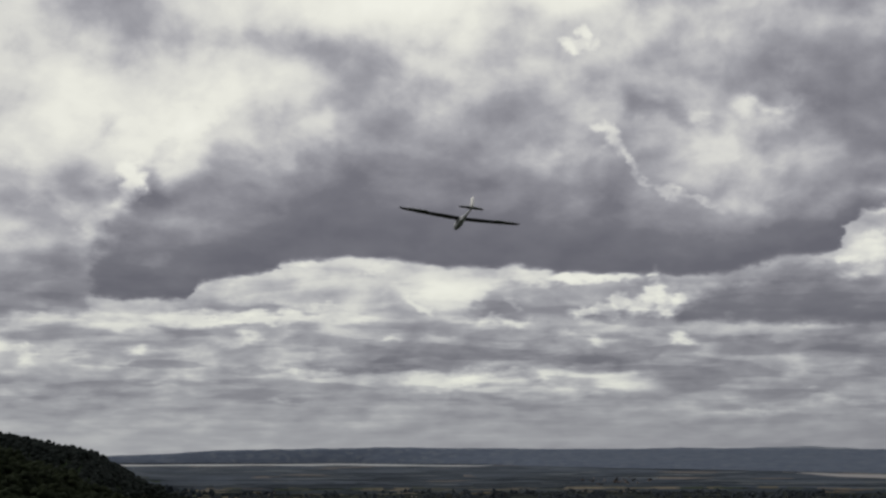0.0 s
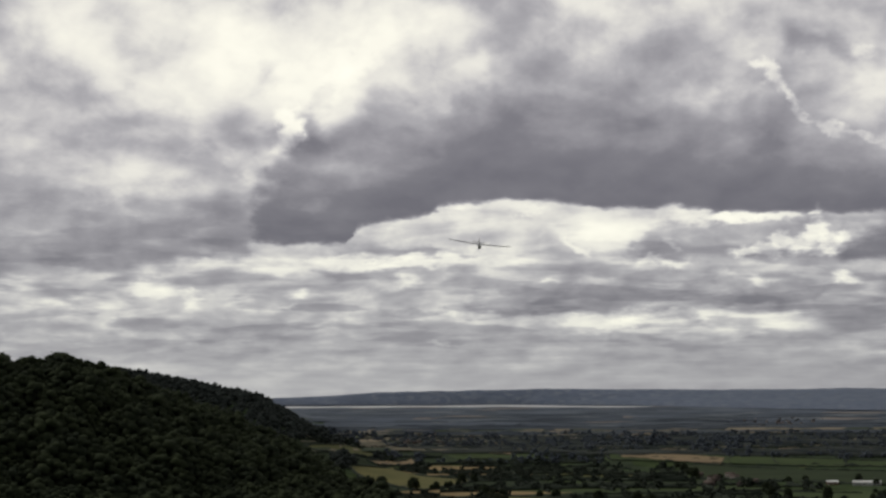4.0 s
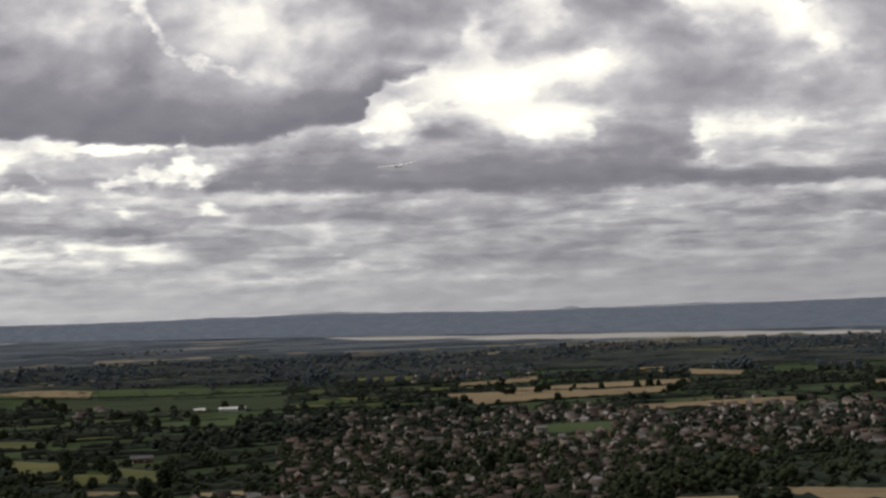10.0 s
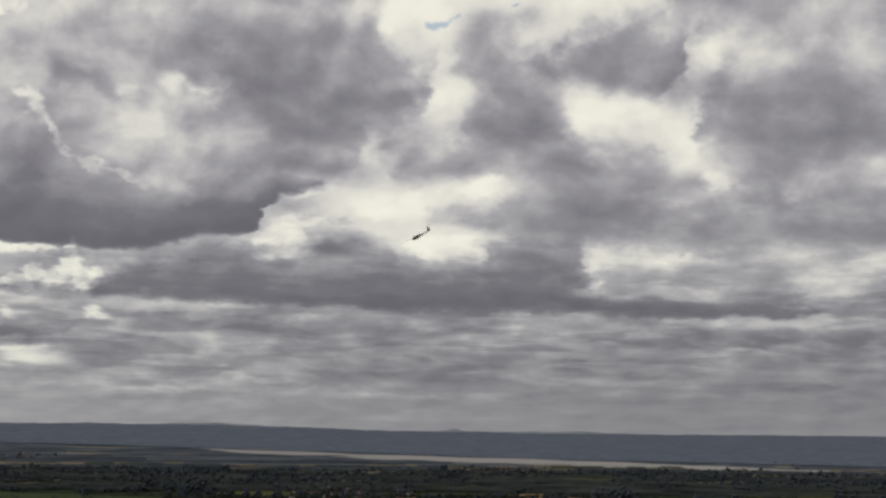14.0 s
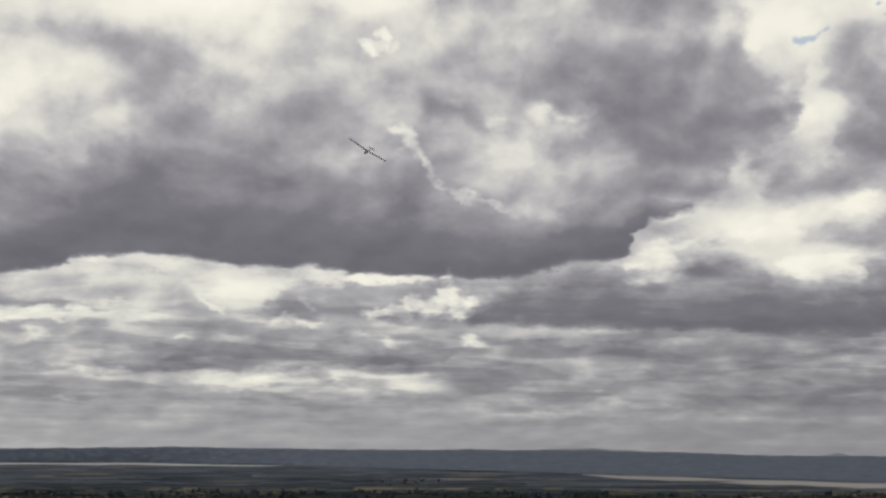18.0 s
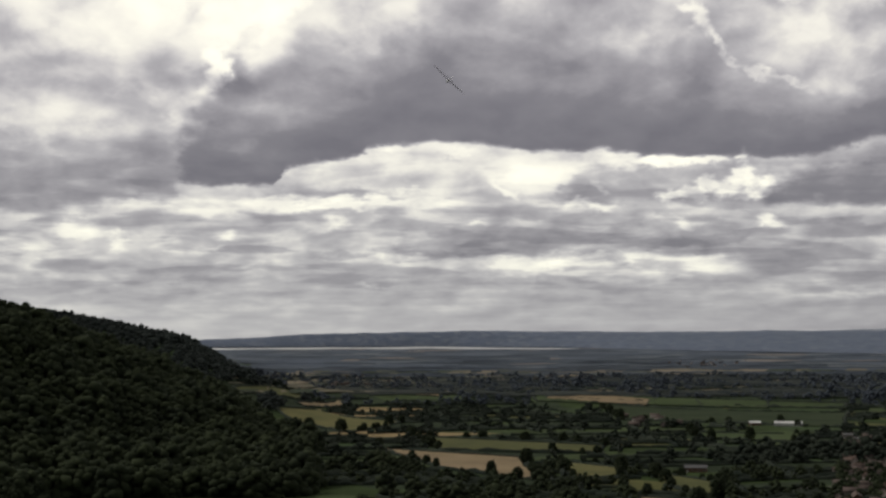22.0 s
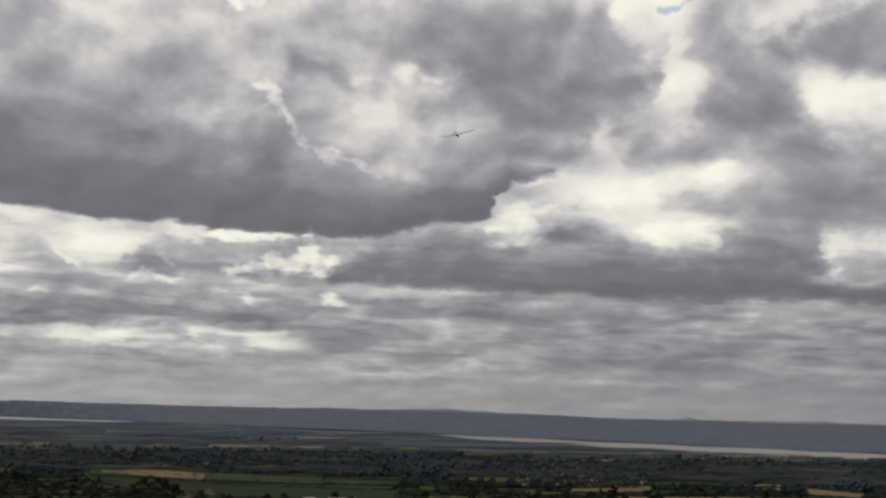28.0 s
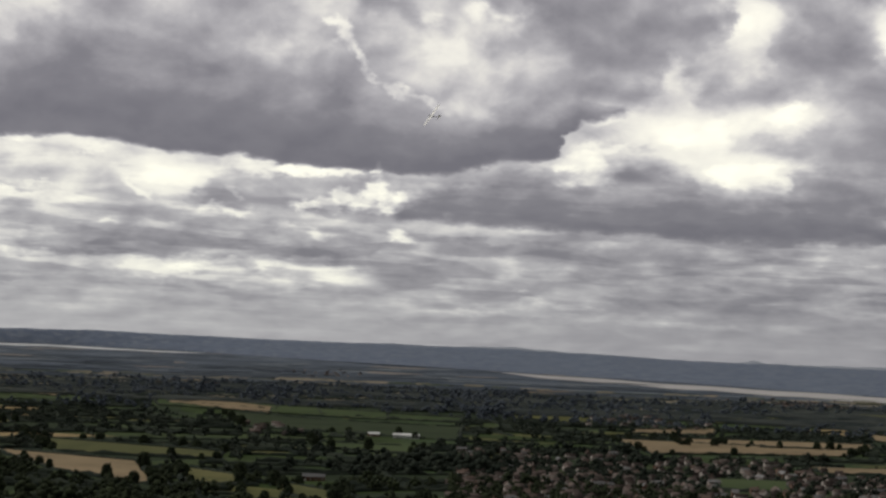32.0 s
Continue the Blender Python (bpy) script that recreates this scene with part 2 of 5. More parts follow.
# bright strip under the dark cloud
band(((-27.5, 4.47), (-24, 4.99), (-22.3, 5.35), (-20.3, 5.63), (-18.9, 5.82), (-17.3, 6.16), (-16, 5.25), (-14.8, 5.04), (-14, 5.31), (-12.8, 6.09), (-11.2, 6.3), (-8.7, 6.22), (-7.1, 6.34)),
     ((-27.5, 6.04), (-24.1, 6.54), (-18.9, 7.47), (-12.8, 7.14), (-8.7, 6.85), (-7.1, 6.74)),
     204, 224, 0.45, 0.3, 0.62, 0.8)
# the large dark cloud with its flat base
band(((-27.5, 5.53), (-24.3, 5.54), (-24, 6.03), (-22.9, 6.33), (-21.5, 6.51), (-20.6, 6.99), (-18.9, 7.02), (-16.9, 6.98), (-14.8, 6.68), (-12.8, 6.7), (-10.8, 6.5), (-8.7, 6.42), (-6.7, 6.33), (-4.7, 6.4), (-3.4, 6.78), (-1.8, 6.98), (-1, 7.58), (-0.2, 8.42), (1.2, 8.62)),
     ((-27.6, 7.6), (-26.7, 8.82), (-25.3, 9.86), (-23, 10.65), (-20, 11.25), (-16.9, 11.52), (-13.9, 11.37), (-11.8, 11.08), (-9.8, 10.87), (-8.7, 9.93), (-7.5, 9.11), (-5.7, 8.69), (-4.1, 8.47), (-3.1, 9.09), (-1.7, 9.55), (-0.2, 9.31), (1.2, 8.97)),
     106, 168, 0.13, 1.3, 0.92, 0.9)
# bright streak below
band(((-27.9, 4.4), (-22.2, 4.57), (-17.7, 4.75)),
     ((-27.9, 4.81), (-22.3, 5.03), (-17.7, 5.01)),
     212, 218, 0.12, 0.12, 0.85, 1)
# grey cloud behind the heaped heads
band(((-14.4, 5.05), (-12.8, 4.84), (-10.8, 4.81), (-8.7, 4.83), (-6.7, 4.93)),
     ((-14.4, 5.19), (-12.8, 6.01), (-10.8, 6.14), (-8.7, 6.14), (-6.7, 5.73)),
     140, 156, 0.2, 0.2, 0.9, 1)
# grey shelf in the middle
band(((-20, 3.03), (-16.8, 2.93), (-14.8, 3.03), (-12.8, 3.3), (-10.8, 3.13), (-8.7, 3.14), (-7.1, 3.68)),
     ((-20, 3.83), (-16.8, 4.27), (-14.8, 4.54), (-12.8, 4.21), (-10.8, 4), (-8.7, 4.12), (-7.1, 3.92)),
     128, 170, 0.14, 0.4, 0.85, 1)
# yellowish light low down
band(((-16.4, 2.27), (-13.8, 2.01), (-10.8, 2.15), (-6.8, 2)),
     ((-16.4, 2.91), (-13.6, 2.85), (-10.8, 2.91), (-8.8, 2.76), (-6.8, 2.22)),
     205, 212, 0.2, 0.2, 0.7, 1)
# dark long cloud over the river
band(((-6.8, 4.69), (-3.2, 4.6), (-0.2, 4.53), (3.9, 4.37), (7.9, 4.3), (10.7, 4.3), (13.9, 4.13), (19, 4.09)),
     ((-6.8, 5.51), (-4.2, 6.23), (-2.2, 6.67), (0.2, 6.27), (1.8, 6.93), (3.5, 6.66), (4.5, 5.98), (6.7, 5.99), (7.3, 6.72), (8.9, 7.2), (10.5, 6.59), (10.8, 5.28), (13.9, 4.85), (19, 4.67)),
     108, 150, 0.2, 0.3, 0.88, 1)
# grey bank beyond it
band(((5.1, 7.6), (7.9, 7), (10.9, 6.82), (13.9, 6.71), (19.1, 6.42), (23.4, 6.3)),
     ((5.1, 8.11), (7.1, 8.41), (8.9, 8.97), (12, 8.98), (13.9, 8.34), (15.9, 8.5), (19.2, 8.76), (23.5, 8.62)),
     134, 158, 0.6, 0.5, 0.75, 1.2)
# thin grey bank above
band(((3.8, 9.05), (6.9, 9.18), (10, 9.28), (13, 8.92), (15.1, 8.68)),
     ((3.8, 9.98), (6.9, 10.11), (10, 10.13), (13, 10.07), (15.1, 9.11)),
     138, 160, 0.6, 0.5, 0.7, 1.2)
# dull cloud far to the side
band(((14.6, 10.02), (16.9, 9.95), (19.2, 9.77), (23.5, 9.57)),
     ((14.6, 10.51), (15.6, 12.85), (17, 13.57), (19.3, 13.65), (23.7, 13.36)),
     130, 158, 1.05, 0.8, 0.8, 1.3)
# pale shelf high to the side
band(((13.5, 14.5), (16.1, 14.2), (19.3, 13.84), (23.7, 13.55)),
     ((13.5, 15.29), (14.7, 17.96), (17.2, 18.96), (23.9, 18.39)),
     158, 175, 1.05, 0.8, 0.7, 1.3)
# round grey cloud in the bright gap
band(((8.8, 12.93), (10.4, 12.48), (12, 12.13), (13.4, 12.13), (14.2, 13.2)),
     ((8.8, 13.43), (10, 14.04), (11, 14.54), (12.5, 14.81), (13.8, 14.34), (14.2, 13.39)),
     118, 150, 0.75, 0.5, 0.8, 1.4)
# its grey tail
band(((6.3, 10.43), (7.9, 10.06), (9.2, 10.09), (10.2, 10.3)),
     ((6.3, 11.04), (7.1, 12.4), (8.4, 12.71), (9.6, 12.22), (10.2, 10.5)),
     146, 170, 0.9, 0.6, 0.7, 1.3)
# heaped bright cloud with a square shoulder
band(((10.6, 5.22), (11.9, 4.98), (13.1, 5.65), (15.3, 5.82)),
     ((10.7, 6.22), (11.1, 6.46), (14.5, 6.23), (15.3, 5.98)),
     160, 218, 0.45, 0.15, 0.8, 1)
# dark streak
band(((-5.3, 3.49), (-0.2, 3.48), (3.9, 3.36), (7.9, 3.78)),
     ((-5.3, 3.85), (-0.2, 3.97), (3.9, 3.86), (7.9, 3.94)),
     126, 136, 0.15, 0.15, 0.7, 1)
# dark streak
band(((10.9, 3.19), (13.9, 3.1), (19, 3.12), (23.2, 3.08)),
     ((10.9, 3.49), (13.9, 3.62), (19, 3.58), (23.3, 3.53)),
     120, 130, 0.12, 0.15, 0.75, 1)
# dark streak
band(((0.7, 2.03), (3.9, 2), (7.9, 2.22), (10.3, 2.43)),
     ((0.7, 2.49), (3.9, 2.72), (7.9, 2.82), (10.3, 2.59)),
     124, 134, 0.15, 0.2, 0.7, 1)
# pale streak
band(((7.5, 3.68), (11.9, 3.7), (19, 3.66), (23.3, 3.61)),
     ((7.5, 3.88), (11.9, 4.06), (19, 4.13), (23.3, 4.06)),
     158, 168, 0.1, 0.1, 0.7, 1)
# cream streak over the hills
band(((-7.4, 1.21), (-2.1, 1.35), (1.9, 1.23), (5.9, 1.08)),
     ((-7.4, 1.45), (-2.1, 1.79), (1.9, 1.5), (5.9, 1.22)),
     176, 184, 0.1, 0.1, 0.75, 1)
puff(-10.52, 14.62, 0.57, 0.34, -1.7)
puff(-9.94, 14.86, 0.28, 0.51, -1.5)
puff(-9.57, 14.46, 0.40, 0.18, -0.8)
puff(-9.32, 11.53, 0.51, 0.30, -1.1, -30)
puff(-8.91, 11.04, 0.44, 0.67, -1.2, 25)
puff(-8.45, 10.39, 0.26, 0.65, -1.2, 15)
puff(-7.95, 9.74, 0.61, 0.28, -0.9, -45)
puff(-7.06, 9.26, 0.91, 0.24, -0.9, -30)
puff(-6.10, 8.97, 0.91, 0.20, -0.7, -15)
cloud(-5.36, 10.83, 3.03, 1.82, -0.42)
cloud(-3.78, 12.19, 1.72, 1.11, -0.6)
puff(-3.89, 12.38, 0.81, 0.40, -0.6)
cloud(-24.31, 8.12, 4.65, 2.43, -0.34)
cloud(-20.61, 11.63, 4.25, 1.62, -0.22)
cloud(-7.40, 12.04, 1.62, 0.71, 0.35, -20)
cloud(-7.92, 15.46, 4.25, 1.72, 0.1)
cloud(-26.59, 12.15, 3.44, 3.03, -0.5)
cloud(-23.48, 13.68, 4.25, 1.62, -0.6)
cloud(-19.23, 16.24, 7.68, 1.72, -0.9)
cloud(-12.02, 16.83, 5.05, 1.31, -0.8)
puff(-24.22, 11.78, 1.21, 0.91, -1.2)
puff(-26.31, 9.42, 0.61, 1.31, -1.3, -30)
puff(-27.15, 11.34, 0.61, 1.01, 0.9, -35)
cloud(-25.72, 9.35, 1.31, 0.91, 0.6)
puff(-25.08, 10.76, 0.40, 1.11, 0.7, -35)
cloud(-14.83, 5.71, 2.22, 1.11, -0.4)
puff(-14.83, 5.71, 1.62, 0.71, -0.7)
puff(-16.04, 5.29, 0.91, 0.26, -0.9, -40)
puff(-12.79, 4.67, 0.91, 0.30, -1.2)
puff(-13.61, 4.81, 0.71, 0.26, -1)
puff(-9.55, 4.08, 0.71, 0.26, -0.9)
puff(-6.84, 4.13, 0.71, 0.26, -0.9)
puff(-22.24, 4.19, 0.81, 0.30, -0.7, 30)
puff(-17.24, 4.11, 0.61, 0.20, -0.8)
puff(-12.60, 5.32, 0.30, 0.30, -0.8)
puff(-7.73, 6.44, 0.40, 0.26, -1)
cloud(-14.80, 2.58, 1.82, 0.51, -0.4)
cloud(-8.75, 2.42, 2.63, 0.71, -0.4)
puff(-1.83, 1.97, 0.91, 0.24, -0.6)
puff(-3.98, 1.49, 2.43, 0.20, -0.6)
puff(-31.26, 3.89, 1.21, 0.51, -1)
puff(-29.81, 3.51, 0.61, 0.30, -0.9, -30)
puff(-27.57, 8.20, 1.62, 0.71, -0.9, -20)
puff(-25.18, 6.74, 0.61, 0.61, -0.5)
cloud(-24.78, 10.82, 2.63, 1.62, -0.7)
puff(-25.68, 9.22, 0.91, 1.11, 0.9)
puff(-26.28, 9.81, 0.61, 0.91, -1.2)
puff(-25.97, 3.63, 0.61, 0.30, -0.6)
puff(-25.37, 2.67, 0.51, 0.20, -0.7)
puff(-21.96, 4.14, 0.81, 0.26, -0.7, 25)
puff(-22.77, 4.89, 4.25, 0.24, -0.7)
puff(-21.15, 5.21, 3.03, 0.20, 0.5)
cloud(2.21, 8.09, 2.63, 0.91, -0.35)
cloud(5.89, 8.61, 2.43, 1.01, -0.4, 15)
puff(-0.42, 7.04, 1.11, 0.61, -0.9)
puff(5.48, 6.59, 1.52, 0.61, -0.9)
puff(0.58, 8.47, 0.81, 0.24, -0.6)
puff(6.70, 8.72, 1.11, 0.40, -0.7, 20)
puff(2.91, 10.22, 0.71, 0.91, -0.9)
cloud(5.68, 12.04, 1.62, 1.31, -0.5)
cloud(10.99, 10.99, 2.02, 1.21, -0.5)
cloud(6.91, 15.44, 4.25, 1.92, -0.55)
puff(3.60, 14.54, 0.61, 0.61, -0.6, -40)
puff(12.81, 11.45, 0.81, 0.61, -0.6)
cloud(15.05, 13.66, 0.91, 1.01, -0.5)
puff(15.34, 8.91, 0.91, 0.36, -0.8)
puff(18.04, 8.34, 0.81, 0.51, -0.6)
puff(11.13, 5.98, 0.51, 0.40, -0.9)
puff(10.92, 5.18, 0.40, 0.24, -0.9)
puff(13.71, 6.26, 1.31, 0.18, -0.6)
puff(18.15, 5.40, 1.21, 0.61, -0.8)
puff(5.09, 3.77, 1.21, 0.40, -0.6)
puff(9.91, 3.59, 0.91, 0.20, -0.5)
puff(16.36, 2.86, 0.91, 0.20, -0.8)
puff(-2.13, 1.91, 0.71, 0.26, -0.7)
puff(-8.63, 2.70, 1.82, 0.51, -0.7)
puff(-10.79, 4.22, 1.21, 0.40, -0.9)
puff(-6.73, 4.02, 0.71, 0.26, -0.9)
puff(-5.08, 4.85, 0.51, 0.16, -0.7)
puff(-11.64, 6.24, 1.42, 0.40, -0.8)
puff(-0.02, 7.35, 0.81, 0.30, -0.8, 15)
puff(0.79, 7.56, 1.21, 0.26, -0.7)
puff(3.03, 7.89, 1.11, 0.30, -0.8, 10)
puff(4.66, 8.41, 0.91, 0.30, -0.7, 15)
puff(7.11, 9.02, 0.91, 0.24, -0.8, 15)
puff(4.77, 6.59, 0.61, 0.44, -0.9)
puff(6.40, 6.80, 0.61, 0.51, -0.9)
puff(1.81, 7.48, 0.61, 0.24, 0.5)
puff(-0.82, 6.83, 0.61, 0.18, -0.8)
puff(5.47, 13.35, 0.51, 0.61, -0.8)
puff(5.26, 11.84, 0.81, 0.61, -0.7)
puff(8.15, 14.23, 1.11, 0.61, -0.6)
puff(11.18, 9.99, 0.91, 0.36, -0.6)
puff(10.38, 11.00, 0.61, 0.51, -0.5)
puff(14.67, 14.46, 0.61, 0.71, -0.6)
puff(-3.79, 12.59, 0.61, 0.30, -0.7)
puff(-5.79, 11.91, 0.71, 0.24, -0.5, -20)
puff(-2.96, 12.11, 0.91, 0.22, -0.5)
puff(-20.30, 6.79, 0.61, 0.20, -0.8)
puff(-17.68, 6.58, 1.21, 0.20, -0.7)
puff(-19.47, 5.24, 1.21, 0.14, -0.7)
puff(-25.74, 3.63, 0.51, 0.26, -0.6)
puff(-26.30, 3.12, 0.61, 0.14, -0.7)
puff(-15.00, 2.28, 0.61, 0.24, -0.7)
puff(-14.20, 2.59, 0.91, 0.18, -0.8)
puff(-11.57, 2.60, 0.40, 0.22, -0.6, -40)
puff(-20.80, 1.92, 1.11, 0.12, -0.7)
puff(-22.84, 4.78, 1.62, 0.12, -0.6)
puff(-10.67, 4.97, 0.30, 0.22, -0.8)
puff(0.19, 6.94, 0.61, 0.30, -0.8)
puff(-0.40, 6.26, 1.21, 0.24, -0.5)
puff(-12.78, 3.10, 2.02, 0.16, 0.5)
puff(-17.63, 3.06, 2.02, 0.18, 0.5)
puff(-9.55, 3.32, 1.42, 0.16, 0.5)
puff(-3.76, 3.92, 3.03, 0.24, 0.4)
puff(-0.85, 2.91, 2.63, 0.18, 0.4)
puff(-20.95, 3.03, 3.24, 0.18, 0.5)
puff(-27.94, 2.03, 3.44, 0.22, 0.35)
puff(-28.94, 5.01, 1.52, 0.16, 0.4)
lump(-7.62, 5.68, 0.58, 0.51, -0.87)
lump(-7.08, 5.27, 0.61, 0.51, -0.58)
lump(-8.16, 5.24, 0.61, 0.41, -0.58)
lump(-8.83, 5.40, 0.55, 0.44, -0.58)
lump(-9.29, 5.09, 0.68, 0.38, -0.51)
lump(-10.12, 5.04, 0.75, 0.27, -0.72)
lump(-6.71, 5.31, 0.55, 0.41, -0.51)
lump(-7.68, 5.01, 1.37, 0.27, -0.43)
lump(-7.55, 6.42, 0.31, 0.27, -0.72)
lump(-10.37, 6.24, 1.20, 0.31, -0.87)
lump(-8.90, 6.28, 1.20, 0.24, -0.72)
gap(5.63, 14.85, 0.44, 0.26)
gap(7.43, 15.59, 0.40, 0.16)
gap(8.32, 15.58, 0.24, 0.20)
gap(5.25, 14.84, 0.40, 0.30)
gap(7.95, 15.07, 0.40, 0.12)

thin = calc(wt, "MULTIPLY_ADD", cloud_sum, -0.33, veil)
thin = calc(wt, "ADD", thin, calc(wt, "MULTIPLY", calc(wt, "ADD", row_shade, 0.03), rows_here))
# the tops catch the light: thickness here less thickness a little towards the light
thin = calc(wt, "ADD", thin, calc(wt, "MULTIPLY", calc(wt, "SUBTRACT", lit, billow), calc(wt, "MULTIPLY_ADD", low, -0.45, 1.1)))
thin = calc(wt, "ADD", thin, calc(wt, "MULTIPLY", calc(wt, "SUBTRACT", fine, 0.5), 0.2))
# haze evens it out low over the hills
mist = node(wt, "ShaderNodeMapRange", ((0, sky_el), (1, 0.2), (2, 3.0), (3, 0.7), (4, 0.0)), interpolation_type="SMOOTHSTEP").outputs[0]
thin = node(wt, "ShaderNodeMix", ((0, mist), (2, thin), (3, open_low))).outputs[0]
ramp = node(wt, "ShaderNodeValToRGB", ((0, thin),))
stops = ramp.color_ramp.elements
stops[0].position, stops[0].color = 0.0, (0.143, 0.140, 0.163, 1)
stops[1].position, stops[1].color = 1.0, (0.93, 0.91, 0.80, 1)
for where, tone in ((0.24, (0.188, 0.184, 0.206, 1)), (0.4, (0.283, 0.276, 0.298, 1)), (0.5, (0.378, 0.37, 0.388, 1)), (0.58, (0.51, 0.498, 0.499, 1)), (0.68, (0.70, 0.683, 0.635, 1)), (0.83, (0.86, 0.84, 0.742, 1))):
    stops.new(where).color = tone
sky = node(wt, "ShaderNodeTexSky")
sky.sky_type, sky.sun_disc = "NISHITA", False
sky.sun_elevation, sky.sun_rotation = radians(SUN_EL), radians(SUN_AZ)
blue = node(wt, "ShaderNodeVectorMath", ((0, sky.outputs[0]), (3, 0.12)), operation="SCALE").outputs[0]
opening = node(wt, "ShaderNodeMapRange", ((0, gap_sum), (1, 0.1), (2, 0.9), (3, 0.0), (4, 0.62))).outputs[0]
over = node(wt, "ShaderNodeMix", ((0, opening), (6, ramp.outputs[0]), (7, blue)), data_type="RGBA").outputs[2]
# thin over the vale; unseen overcast behind and overhead is dimmed to darken the land
a, b = radians(SUN_AZ), radians(SUN_EL)
TO_SUN = (math.sin(a) * math.cos(b), math.cos(a) * math.cos(b), math.sin(b))
facing = node(wt, "ShaderNodeMapRange", ((0, sep.outputs[1]), (1, 0.6), (2, -0.3), (3, 1.0), (4, 0.4)), interpolation_type="SMOOTHSTEP").outputs[0]
high = node(wt, "ShaderNodeMapRange", ((0, sky_el), (1, 26.0), (2, 60.0), (3, 1.0), (4, 0.6)), interpolation_type="SMOOTHSTEP").outputs[0]
hazy = node(wt, "ShaderNodeCombineXYZ", ((0, calc(wt, "MULTIPLY_ADD", low, -0.02, 1.0)), (1, 1.0), (2, calc(wt, "MULTIPLY_ADD", low, -0.03, 1.0)))).outputs[0]
over = node(wt, "ShaderNodeVectorMath", ((0, over), (1, hazy)), operation="MULTIPLY").outputs[0]
over = node(wt, "ShaderNodeVectorMath", ((0, over), (3, calc(wt, "MULTIPLY", facing, high))), operation="SCALE").outputs[0]
wt.links.new(node(wt, "ShaderNodeBackground", ((0, over), (1, 1.0))).outputs[0], node(wt, "ShaderNodeOutputWorld").inputs[0])

sun = new("sun", bpy.data.lights.new("sun", "SUN"))
sun.data.energy, sun.data.angle, sun.data.color = 1.9, radians(16), (1.0, 0.95, 0.86)
sun.matrix_world = look(Vector(TO_SUN) * 900, (0, 0, 0))

# ---- materials ----


def material(name, low, high, scale=0.05, rough=0.9, detail=5.0, metal=0.0, bump=0.0, spread=0.0, island=0.0, fine_scale=0.0, gloss=0.02, leafy=0.0):
    """Two tones mixed by noise at two scales in metres; spread: variation from object to object; island: from piece to piece."""
    m = bpy.data.materials.new(name)
    m.use_nodes = True
    t = m.node_tree
    p = t.nodes["Principled BSDF"]
    at = node(t, "ShaderNodeTexCoord").outputs["Object"]
    n1 = node(t, "ShaderNodeTexNoise", (("Vector", at), ("Scale", scale), ("Detail", detail), ("Roughness", 0.6))).outputs[0]
    f = node(t, "ShaderNodeMapRange", ((0, n1), (1, 0.32), (2, 0.68))).outputs[0]
    if fine_scale:
        n2 = node(t, "ShaderNodeTexNoise", (("Vector", at), ("Scale", fine_scale), ("Detail", 3.0))).outputs[0]
        f = calc(t, "MULTIPLY_ADD", calc(t, "SUBTRACT", n2, 0.5), 0.9, f)
    if spread:
        f = calc(t, "MULTIPLY_ADD", calc(t, "SUBTRACT", node(t, "ShaderNodeObjectInfo").outputs["Random"], 0.5), spread, f)
    if island:
        f = calc(t, "MULTIPLY_ADD", calc(t, "SUBTRACT", node(t, "ShaderNodeNewGeometry").outputs["Random Per Island"], 0.5), island, f)
    c = node(t, "ShaderNodeMix", ((0, f), (6, (*low, 1)), (7, (*high, 1))), data_type="RGBA").outputs[2]
    t.links.new(c, p.inputs["Base Color"])
    p.inputs["Roughness"].default_value = rough
    p.inputs["Metallic"].default_value = metal
    p.inputs["Specular IOR Level"].default_value = gloss
    if leafy:
        leaf = node(t, "ShaderNodeTexNoise", (("Vector", at), ("Scale", leafy), ("Detail", 4.0), ("Roughness", 0.7))).outputs[0]
        b = node(t, "ShaderNodeBump", (("Height", leaf), ("Strength", 0.35), ("Distance", 1.5)))
        t.links.new(b.outputs[0], p.inputs["Normal"])
    if bump:
        b = node(t, "ShaderNodeBump", (("Height", n1), ("Strength", bump)))
        t.links.new(b.outputs[0], p.inputs["Normal"])
    return m


FOLIAGE = material("foliage", (0.016, 0.021, 0.014), (0.030, 0.038, 0.021), 0.03, rough=0.85, gloss=0.02, island=0.5, fine_scale=0.25, leafy=0.6)
# a slight haze blue is mixed into this green
FOLIAGE_DARK = material("dark_foliage", (0.014, 0.019, 0.016), (0.031, 0.038, 0.030), 0.02, rough=0.85, gloss=0.02, island=0.6, fine_scale=0.2, leafy=0.5)
# haze over distance is mixed into the next three base colours
FOLIAGE_FAR = material("hazed_far_foliage", (0.017, 0.022, 0.024), (0.046, 0.052, 0.050), 0.008, island=0.9)
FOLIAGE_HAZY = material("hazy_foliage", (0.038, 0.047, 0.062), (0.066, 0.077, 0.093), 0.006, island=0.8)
FOLIAGE_RIDGE = material("hazed_ridge_foliage", (0.022, 0.028, 0.027), (0.036, 0.043, 0.042), 0.02, island=0.5)
BARK = material("bark", (0.04, 0.03, 0.022), (0.10, 0.08, 0.06), 2.0)
STRAW = material("straw_stubble", (0.125, 0.096, 0.062), (0.185, 0.144, 0.092), 0.012, spread=0.6, fine_scale=0.12)
GREEN = material("crop_green", (0.016, 0.025, 0.013), (0.027, 0.037, 0.019), 0.012, spread=0.5, fine_scale=0.1)
BRIGHT = material("pasture_green", (0.027, 0.041, 0.018), (0.044, 0.060, 0.027), 0.012, spread=0.6, fine_scale=0.1)
PALE = material("hay_meadow", (0.046, 0.051, 0.023), (0.074, 0.077, 0.034), 0.012, spread=0.5, fine_scale=0.1)
